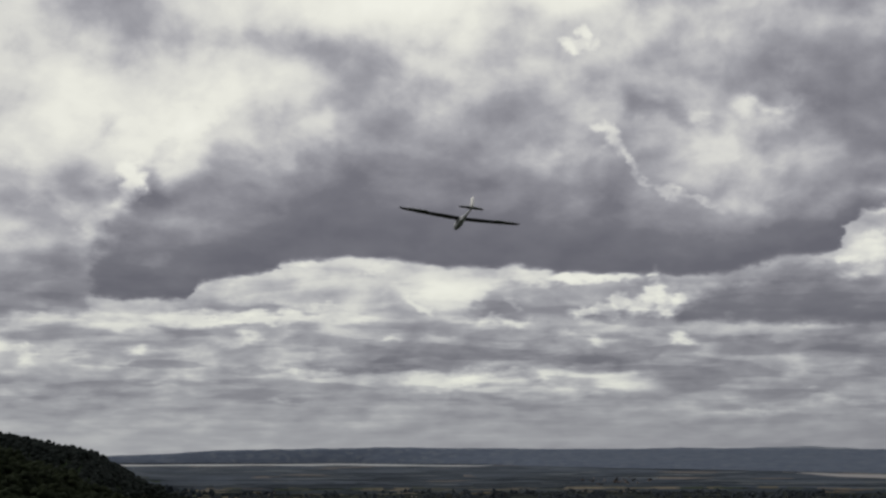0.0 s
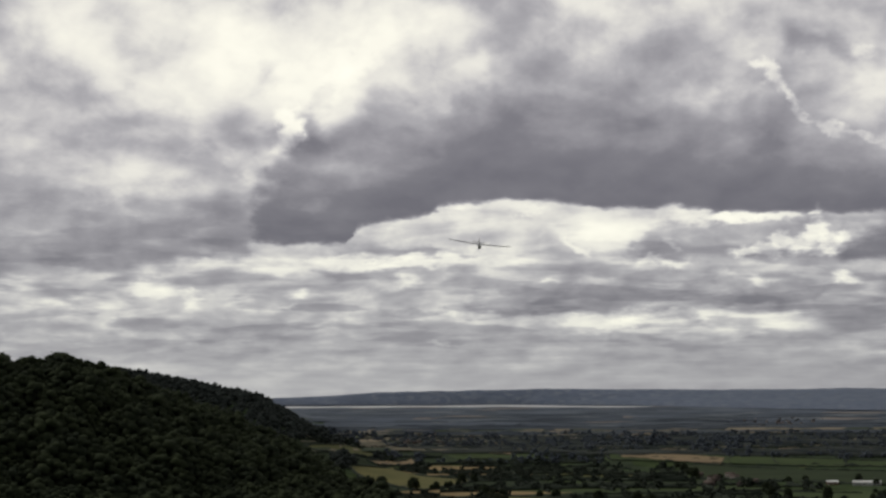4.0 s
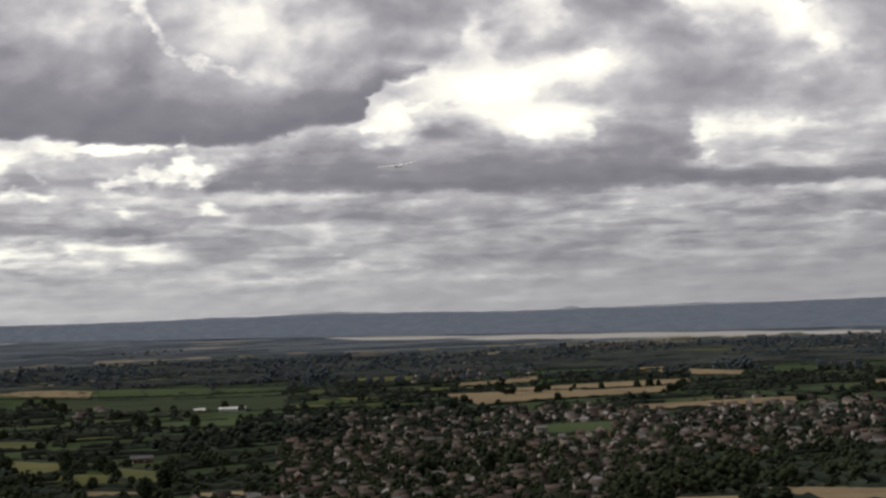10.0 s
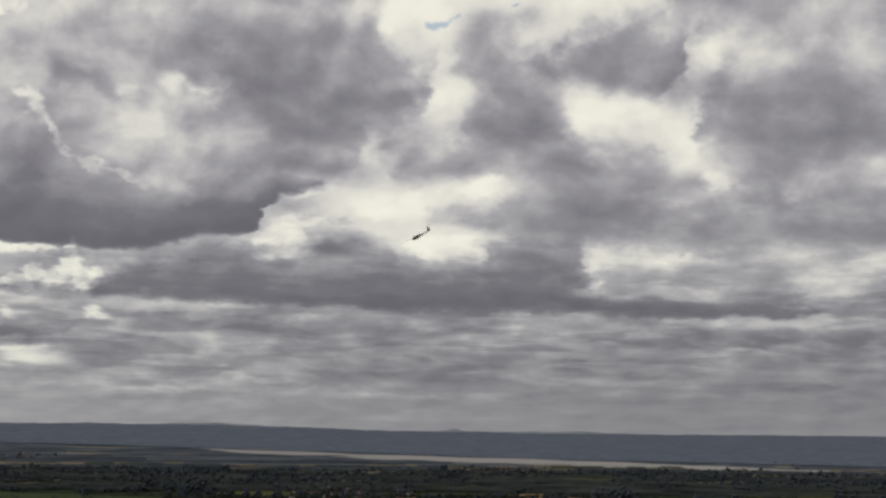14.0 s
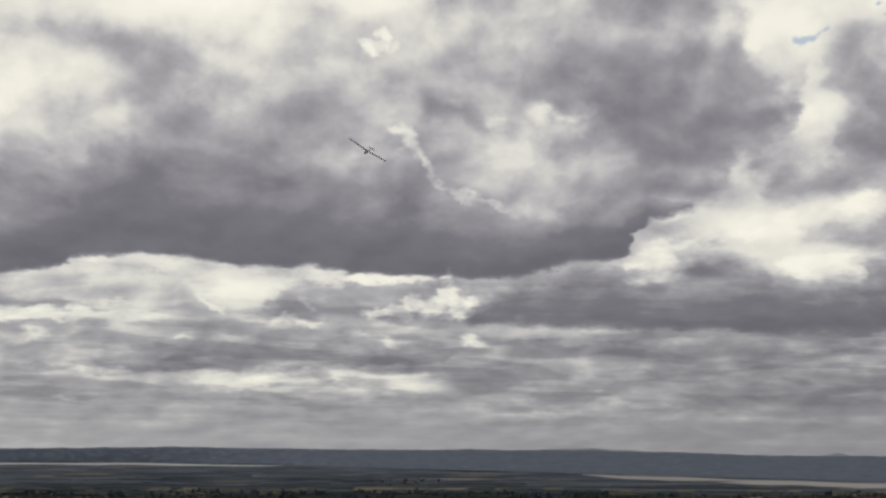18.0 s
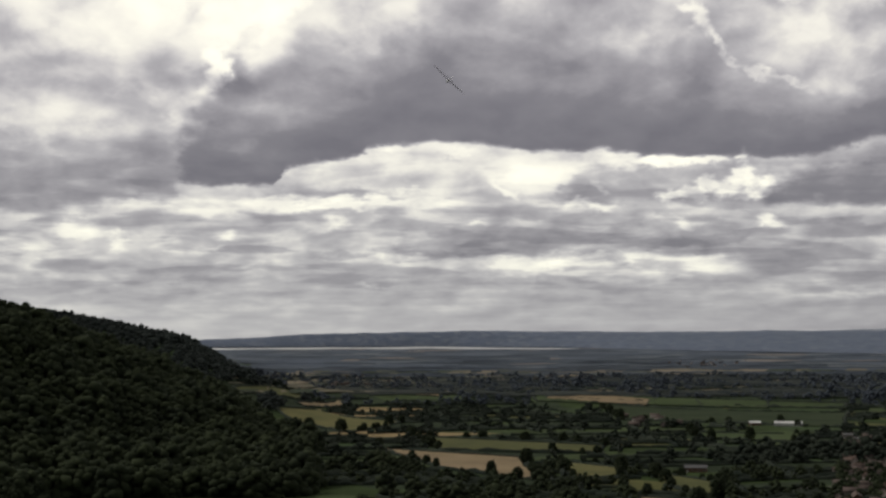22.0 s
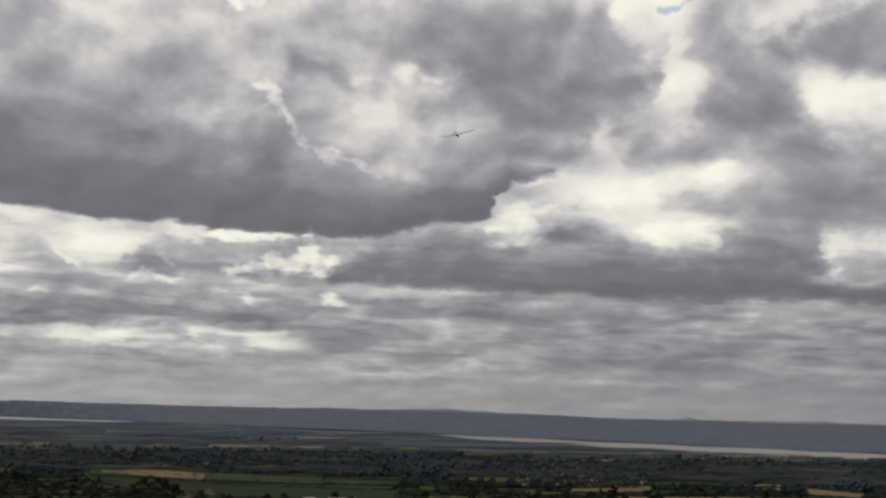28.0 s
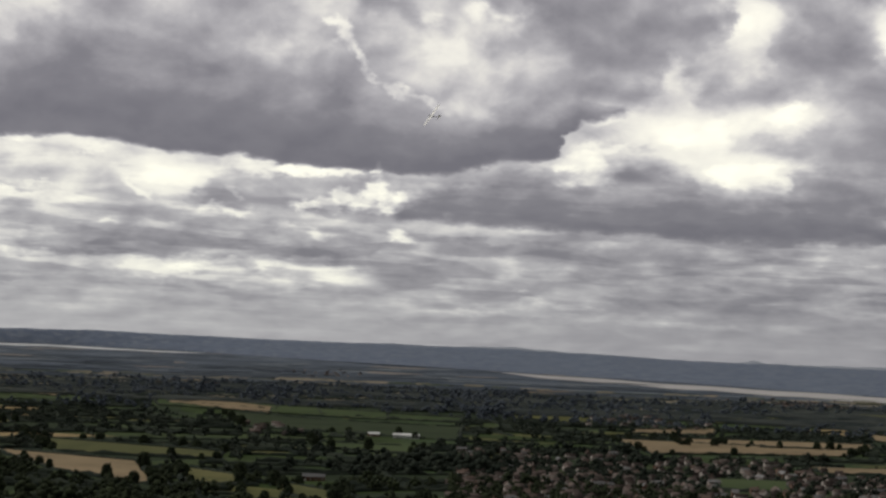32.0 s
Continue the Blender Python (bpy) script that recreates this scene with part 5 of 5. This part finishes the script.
for az0, el0, n, wide, high in ((7.5, -1.35, 60, 2.0, 0.06), (-9.0, -0.95, 30, 1.5, 0.05), (-21, -1.6, 24, 1.6, 0.12), (2.0, -2.2, 30, 2.5, 0.12), (17, -1.3, 36, 3.0, 0.09), (-14, -1.5, 22, 2.5, 0.1), (-11.5, -3.0, 10, 1.2, 0.1)):
    for k in range(n):
        x, y, z, s = on_ground(az0 + rng.normal() * wide / 2, el0 + rng.normal() * high)
        more.append((x, y, s * 1.15))
WALLS = material("far_house_walls", (0.045, 0.038, 0.037), (0.24, 0.22, 0.21), 0.02, island=2.2)
ROOFS = material("far_house_roofs", (0.042, 0.034, 0.032), (0.115, 0.092, 0.086), 0.02, island=1.8)
far_houses("house_walls_far", WALLS, gabled_wall, more, "packed pale and brown house walls of the town")
far_houses("house_roofs_far", ROOFS, gabled_roof, more, "packed brown and grey roofs of the town")

# the white house on the hillside, farm and sheds
x, y, z, s = on_ground(-16.44, -6.6)
white = house(9.5, 8.0, 5.4, 4.2, WHITE, SLATE, "tall white gabled house among trees on the slope")
white.matrix_world = pose(x, y, z, 0, 0, 105)
x, y, z, s = on_ground(-6.15, -3.12)
house(36, 14, 4.0, 2.2, SHEET, SHEET, "long low pale farm shed", 6, 1, 0, "barn").matrix_world = pose(x, y, z, 0, 0, 4)
x, y, z, s = on_ground(-7.3, -3.1)
house(15, 10, 3.6, 2.0, BRICK, SHEET, "small pale-roofed farm shed", 3, 1, 0, "barn").matrix_world = pose(x, y, z, 0, 0, 12)
x, y, z, s = on_ground(-9.36, -4.7)
house(20, 10, 4.0, 2.4, BRICK, SLATE, "grey-roofed barn among hedges", 4, 1, 0, "barn").matrix_world = pose(x, y, z, 0, 0, 8)
x, y, z, s = on_ground(-30.3, -6.6)
house(14, 8, 3.2, 3.0, BRICK, ROOF, "brown farmhouse at the end of a pale drive", 4, 1).matrix_world = pose(x, y, z, 0, 0, 20)
x, y, z, s = on_ground(-33.2, -6.85)
house(9, 8, 6, 3.5, BRICK, SLATE, "tall stone house at the foot of the wood", 2, 2, 2).matrix_world = pose(x, y, z, 0, 0, 70)


# ---- roads, cars and small things ----
def lane(name, mat, label, width, points, lift=1.1):
    """A road draped over the land through directions seen from the stand."""
    p = [Vector(on_ground(a, e)[:2]) for a, e in points]
    q = []
    for i in range(len(p) - 1):
        n = max(2, int((p[i + 1] - p[i]).length / 12))
        q += [p[i].lerp(p[i + 1], k / n) for k in range(n)]
    q.append(p[-1])
    v = []
    for i, c in enumerate(q):
        t = (q[min(i + 1, len(q) - 1)] - q[max(i - 1, 0)]).normalized() * width / 2
        for s in (-1, 1):
            x, y = c.x - s * t.y, c.y + s * t.x
            v.append((x, y, float(terrain(x, y)) + lift))
    f = [(2 * i, 2 * i + 1, 2 * i + 3, 2 * i + 2) for i in range(len(q) - 1)]
    return thing_of(name, mesh_of(name, v, f), mat, label, "road", "structure")


lane("road", ASPHALT, "grey street climbing through the town", 8, ((3.3, -5.6), (2.8, -6.5), (3.0, -7.4), (2.6, -8.6)))
lane("road", ASPHALT, "grey street along the edge of the town", 7, ((-6.0, -5.3), (-1.0, -5.0), (4.0, -5.2), (9.0, -4.8)))
lane("road", ASPHALT, "grey street between houses", 6, ((-4.0, -6.9), (0.5, -6.6), (5.5, -6.9), (8.0, -6.4)))
lane("road_drive", GRAVEL, "pale gravel drive curving up to the farmhouse", 3, ((-31.8, -6.75), (-31.0, -6.67), (-30.3, -6.69), (-29.8, -6.77), (-29.5, -6.9), (-29.42, -7.08), (-29.6, -7.4)), 3.6)

PAINTS = [material("car_paint_white", (0.6, 0.6, 0.6), (0.78, 0.78, 0.77), 1.0, rough=0.3, gloss=0.5), material("car_paint_silver", (0.25, 0.26, 0.27), (0.4, 0.4, 0.41), 1.0, rough=0.3, gloss=0.5),
          material("car_paint_dark", (0.02, 0.02, 0.03), (0.06, 0.06, 0.08), 1.0, rough=0.3, gloss=0.5)]
RUBBER = material("tyre_rubber", (0.012, 0.012, 0.012), (0.03, 0.03, 0.03), 2.0)


def car(paint, label):
    """A hatchback: body, cabin with glass, four wheels."""
    ob = tagged(new("car"), label, "car", "parked cars in the town")
    half = ((-2.1, 0.35), (-2.15, 0.85), (-1.7, 0.98), (0.9, 0.95), (1.9, 0.8), (2.1, 0.55), (2.05, 0.3))
    part("body", loft([[(x, s * 0.86, z) for x, z in half] for s in (-1, -0.5, 0.5, 1)]), paint, ob)
    cab = ((-1.75, 0.95), (-1.4, 1.45), (0.1, 1.48), (0.95, 0.95))
    part("cabin", loft([[(x, s * (0.8 if z < 1.2 else 0.66), z) for x, z in cab] for s in (-1, 1)]), GLASS, ob)
    for x in (-1.35, 1.35):
        for s in (-1, 1):
            bm = bmesh.new()
            bmesh.ops.create_cone(bm, cap_ends=True, segments=14, radius1=0.32, radius2=0.32, depth=0.2, matrix=pose(x, s * 0.8, 0.32, 90, 0, 0))
            part("wheel", bm, RUBBER, ob)
    return ob


def caravan():
    """A white touring caravan with a window, door and drawbar."""
    ob = tagged(new("caravan"), "white touring caravan parked beside the slope", "caravan", "caravans by the white house")
    side = ((-2.6, 0.5), (-2.7, 1.6), (-2.3, 2.55), (2.1, 2.6), (2.6, 1.8), (2.5, 0.5))
    part("body", loft([[(x, s * 1.1, z) for x, z in side] for s in (-1, 1)]), WHITE, ob)
    part("window", boxed(-1.9, -0.7, -1.14, -1.06, 1.3, 2.0), GLASS, ob)
    part("door", boxed(0.6, 1.25, -1.14, -1.06, 0.6, 2.3), SHEET, ob)
    part("drawbar", boxed(2.4, 3.7, -0.06, 0.06, 0.45, 0.55), RUBBER, ob)
    for s in (-1, 1):
        bm = bmesh.new()
        bmesh.ops.create_cone(bm, cap_ends=True, segments=14, radius1=0.33, radius2=0.33, depth=0.2, matrix=pose(-0.2, s * 0.95, 0.33, 90, 0, 0))
        part("wheel", bm, RUBBER, ob)
    return ob


def spread_copies(first, spots):
    """The first thing goes to the first spot, copies to the rest; spots: x, y, turn."""
    for i, (x, y, turn) in enumerate(spots):
        m = pose(x, y, float(terrain(x, y)), 0, 0, turn)
        if i == 0:
            first.matrix_world = m
        else:
            copy_thing(first, m)


def beside(az, el, turn):
    x, y, z, s = on_ground(az, el)
    return x, y, turn


spread_copies(caravan(), [beside(-15.95, -6.62, 10), beside(-14.2, -6.55, 30), beside(-14.65, -6.83, 5), beside(-16.0, -6.95, 80)])
rng = np.random.default_rng(17)
for paint, label, n in zip(PAINTS, ("white hatchback parked in the street", "silver hatchback parked in the street", "dark hatchback parked in the street"), (22, 14, 12)):
    spots = []
    while len(spots) < n:
        x, y = near[int(rng.integers(0, len(near)))]
        u = radians(street_turn(x, y))
        px, py = x + 9 * math.sin(u) + 3 * math.cos(u), y - 9 * math.cos(u) + 3 * math.sin(u)
        if not in_field(px, py):
            spots.append((px, py, math.degrees(u) + float(rng.choice([0, 180]))))
    spread_copies(car(paint, label), spots)


def bench():
    """A slatted garden bench on the edge of the hill."""
    ob = tagged(new("bench"), "weathered wooden slatted bench on the hilltop grass", "bench")
    for x in (-0.75, 0.75):
        part("post", boxed(x - 0.035, x + 0.035, 0.2, 0.27, -0.02, 0.86), WOOD, ob)
        part("leg", boxed(x - 0.035, x + 0.035, -0.24, -0.17, -0.02, 0.62), WOOD, ob)
        part("armrest", boxed(x - 0.04, x + 0.04, -0.28, 0.24, 0.62, 0.655), WOOD, ob)
    part("top_rail", boxed(-0.8, 0.8, 0.195, 0.275, 0.86, 0.93), WOOD, ob)
    part("lower_rail", boxed(-0.71, 0.71, 0.215, 0.255, 0.5, 0.55), WOOD, ob)
    for k in range(15):
        x = -0.66 + k * 0.0943
        part("back_slat", boxed(x - 0.022, x + 0.022, 0.225, 0.245, 0.55, 0.86), WOOD, ob)
    for k in range(5):
        y = -0.22 + k * 0.095
        part("seat_slat", boxed(-0.78, 0.78, y - 0.035, y + 0.035, 0.42, 0.445), WOOD, ob)
    return ob


a, r = radians(26.5), 5.2
bench().matrix_world = pose(r * math.sin(a), r * math.cos(a), float(terrain(r * math.sin(a), r * math.cos(a))), 0, 0, 158)


# ---- the glider ----
FOIL = ((1.0, 0.0), (0.7, 0.055), (0.4, 0.095), (0.15, 0.08), (0.0, 0.0), (0.15, -0.03), (0.4, -0.035), (0.7, -0.015))


TOP = ((1.0, 0.0), (0.7, 0.055), (0.4, 0.095), (0.15, 0.08), (0.0, 0.0), (0.3, -0.004), (0.7, -0.004))
UNDER = ((0.995, -0.008), (0.5, -0.008), (0.01, -0.008), (0.15, -0.034), (0.4, -0.04), (0.7, -0.024))


def foil(x, lead, chord, z, thick=1.0, shape=FOIL):
    return [(x, lead - c * chord, z + h * chord * thick) for c, h in shape]


GEL = material("white_gelcoat", (0.86, 0.86, 0.85), (0.92, 0.92, 0.91), 1.5, rough=0.25)
HULL = material("pale_grey_hull", (0.36, 0.37, 0.40), (0.46, 0.47, 0.50), 1.5, rough=0.35)
# dark grey stands for backlit shade under the wings; also tailplane and skid
GREY = material("grey_trim_and_wing_shade", (0.07, 0.065, 0.065), (0.10, 0.095, 0.095), 2.0, rough=0.6)
RED = material("dark_tip_paint", (0.03, 0.03, 0.035), (0.06, 0.055, 0.06), 2.0, rough=0.5)
CANOPY = material("canopy_tint", (0.01, 0.012, 0.015), (0.025, 0.03, 0.035), 1.0, rough=0.05)

glider = tagged(new("glider"), "white model sailplane with long slim wings in flight", "glider")
body = []
for y, w, h, z in ((0.56, 0.01, 0.01, -0.02), (0.52, 0.045, 0.05, -0.02), (0.42, 0.08, 0.095, -0.012), (0.28, 0.098, 0.125, 0.0), (0.1, 0.098, 0.13, 0.005), (-0.08, 0.085, 0.11, 0.008), (-0.3, 0.055, 0.07, 0.012), (-0.6, 0.036, 0.046, 0.018), (-0.95, 0.024, 0.036, 0.025), (-1.1, 0.014, 0.03, 0.03)):
    body.append([(w * math.cos(k * math.pi / 7), y, z + h * math.sin(k * math.pi / 7)) for k in range(14)])
part("fuselage", loft(body), HULL, glider, smooth=True)
hood = []
for y, w, h in ((0.44, 0.03, 0.02), (0.38, 0.06, 0.06), (0.29, 0.07, 0.085), (0.19, 0.06, 0.07), (0.13, 0.03, 0.03)):
    hood.append([(w * math.cos(k * math.pi / 5), y, 0.075 + h * math.sin(k * math.pi / 5)) for k in range(10)])
part("canopy", loft(hood), CANOPY, glider, "dark tinted canopy", smooth=True)
for side in (-1, 1):
    span = ((0.05, 0.17, 0.30, 0.10), (0.6, 0.165, 0.285, 0.122), (1.2, 0.14, 0.235, 0.148), (1.62, 0.115, 0.18, 0.168), (1.74, 0.10, 0.15, 0.174))
    wing = part("wing", loft([foil(side * x, lead, c, z, 1.0, TOP) for x, lead, c, z in span]), GEL, glider)
    # lower shell carries the wing's shade as a dark colour
    part("wing_underside", loft([foil(side * x, lead, c, z, 1.0, UNDER) for x, lead, c, z in span]), GREY, wing, "wing underside, its shade put in as dark grey")
    part("wing_tip", loft([foil(side * x, lead, c, z) for x, lead, c, z in ((1.742, 0.10, 0.15, 0.174), (1.79, 0.08, 0.11, 0.19), (1.8, 0.05, 0.05, 0.215))]), RED, wing, "dark upturned wing tip")
    part("aileron", loft([foil(side * x, lead, c, z, 0.6) for x, lead, c, z in ((1.0, -0.08, 0.05, 0.148), (1.6, -0.055, 0.036, 0.176))]), GEL, wing)
    tail = part("tailplane", loft([foil(side * x, lead, c, 0.055, 0.8) for x, lead, c in ((0.0, -0.93, 0.15), (0.22, -0.945, 0.125), (0.36, -0.96, 0.09))]), GREY, glider, "grey tailplane half", smooth=True)
    part("elevator", loft([foil(side * x, lead, c, 0.056, 0.6) for x, lead, c in ((0.02, -1.082, 0.05), (0.34, -1.052, 0.03))]), GEL, tail)
fin = loft([[(h * chord, lead - c * chord, z) for c, h in FOIL[:5]] + [(-h * chord, lead - c * chord, z) for c, h in FOIL[3:0:-1]] for lead, chord, z in ((-0.88, 0.22, 0.03), (-0.95, 0.18, 0.2), (-1.0, 0.12, 0.36))])
part("fin", fin, GEL, glider, smooth=True)
rudder = loft([[(h * chord * 0.6, lead - c * chord, z) for c, h in FOIL[:5]] + [(-h * chord * 0.6, lead - c * chord, z) for c, h in FOIL[3:0:-1]] for lead, chord, z in ((-1.1, 0.09, 0.03), (-1.13, 0.09, 0.2), (-1.12, 0.06, 0.36))])
part("rudder", rudder, GEL, glider, smooth=True)
part("skid", loft([[(w * math.cos(k * 1.047), y, z + 0.012 * math.sin(k * 1.047)) for k in range(6)] for y, w, z in ((0.34, 0.012, -0.12), (0.1, 0.016, -0.135), (-0.1, 0.01, -0.11))]), GREY, glider)


def motions():
    walk(glider, [
        (0, pose(-11.38, 43.98, 126.63, -11.2, 5.6, 31.2)),
        (0.5, pose(-14.88, 45.26, 126.40, -9.2, 26.5, 31.9)),
        (1, pose(-18.10, 50.69, 126.54, -10.2, 5.2, 18.7)),
        (1.5, pose(-19.57, 55.59, 126.36, -8.2, -4.6, 9.5)),
        (2, pose(-20.80, 61.15, 126.80, -5.7, -6.1, 17.8)),
        (3, pose(-25.12, 73.23, 128.16, -3.2, 6.5, 18.6)),
        (3.5, pose(-29.83, 80.69, 128.25, -3.8, 8.4, 19.8)),
        (5.5, pose(-29.23, 89.33, 129.08, -4.3, -2.3, 4.0)),
        (6, pose(-27.79, 96.68, 128.69, -7.0, -7.1, 10.3)),
        (6.5, pose(-27.16, 102.94, 128.38, -4.8, 11.0, 13.0)),
        (7, pose(-26.33, 109.91, 128.21, -5.3, 11.3, 9.9)),
        (7.5, pose(-23.10, 113.28, 128.11, -4.4, 6.2, -15.6)),
        (8, pose(-16.71, 117.11, 128.38, -0.7, 1.0, -29.2)),
        (8.5, pose(-10.25, 125.17, 129.06, 0.2, -0.9, -40.2)),
        (9, pose(-4.08, 133.74, 130.34, 2.0, -3.7, -49.8)),
        (9.5, pose(-1.97, 139.20, 132.11, 11.5, -14.1, 9.5)),
        (10, pose(0.02, 145.08, 133.65, 9.4, -7.0, 16.4)),
        (10.5, pose(0.49, 149.25, 134.92, 3.2, 14.1, -11.0)),
        (11, pose(2.75, 153.73, 135.53, -1.5, 14.4, -13.1)),
        (11.5, pose(3.21, 144.75, 136.29, -3.1, 10.0, -7.4)),
        (12, pose(4.12, 103.76, 136.40, -8.5, 2.1, -26.5)),
        (12.5, pose(6.94, 103.15, 135.75, -8.6, -16.2, -19.2)),
        (13, pose(9.26, 102.60, 134.57, -4.6, -35.2, -20.0)),
        (13.5, pose(9.87, 104.94, 133.32, -17.6, -32.5, 32.4)),
        (15.5, pose(-3.91, 112.53, 132.92, 5.9, -10.7, 63.4)),
        (16, pose(-8.77, 121.52, 136.21, 11.6, -21.5, 37.3)),
        (16.5, pose(-12.64, 118.63, 138.25, -1.3, 3.3, 65.1)),
        (17, pose(-16.35, 115.76, 139.77, 4.5, 20.2, 54.7)),
        (17.5, pose(-19.48, 119.24, 142.24, 5.2, 30.2, 48.8)),
        (18, pose(-22.89, 123.09, 143.89, -2.0, 27.5, 30.3)),
        (18.5, pose(-24.58, 122.17, 142.79, -13.0, 3.8, 14.0)),
        (19, pose(-25.98, 121.59, 139.78, -5.1, -2.7, 12.7)),
        (19.5, pose(-27.88, 125.60, 138.03, -1.2, 6.6, 12.9)),
        (20, pose(-30.63, 129.56, 136.85, -2.2, -4.1, 11.3)),
        (20.5, pose(-32.44, 131.00, 136.67, -1.5, 2.0, -19.9)),
        (21, pose(-35.04, 132.05, 138.36, 14.0, -15.2, 11.0)),
        (21.5, pose(-38.76, 130.58, 141.16, 11.3, -6.8, 61.0)),
        (22, pose(-42.12, 129.36, 142.01, 3.0, 43.3, 28.8)),
        (22.5, pose(-46.81, 134.07, 141.61, -3.5, 27.2, 14.8)),
        (23, pose(-48.82, 140.13, 141.82, -15.5, 14.8, -34.5)),
        (23.5, pose(-48.65, 147.38, 143.42, 12.3, 30.8, -30.1)),
        (24, pose(-44.80, 155.85, 147.69, -2.9, 12.1, -48.6)),
        (24.5, pose(-38.88, 157.16, 149.10, 0.7, -2.6, -30.8)),
        (26.5, pose(-14.71, 145.18, 143.49, -1.0, -2.5, -17.7)),
        (27, pose(-11.47, 152.11, 144.69, 3.8, -7.9, -20.1)),
        (27.5, pose(-8.58, 152.09, 145.93, 4.3, -8.2, -24.5)),
        (28, pose(-6.16, 152.03, 146.93, 0.8, -11.5, -9.6)),
        (28.5, pose(-4.39, 154.25, 148.40, 1.3, -17.8, 1.0)),
        (29, pose(-3.72, 156.68, 148.83, 1.2, -16.5, 2.4)),
        (29.5, pose(-4.18, 160.55, 148.86, -1.6, 1.3, 5.7)),
        (30, pose(-4.98, 164.68, 148.40, -2.0, 7.3, 5.7)),
        (30.5, pose(-5.79, 169.04, 147.82, -0.3, -11.0, 10.3)),
        (31, pose(-7.42, 173.62, 147.12, -4.2, -32.6, 56.1)),
        (31.5, pose(-10.89, 176.62, 146.90, 14.1, -40.1, 38.2)),
        (32, pose(-17.90, 179.35, 146.61, 15.8, -50.2, 49.4)),
    ])


motions()
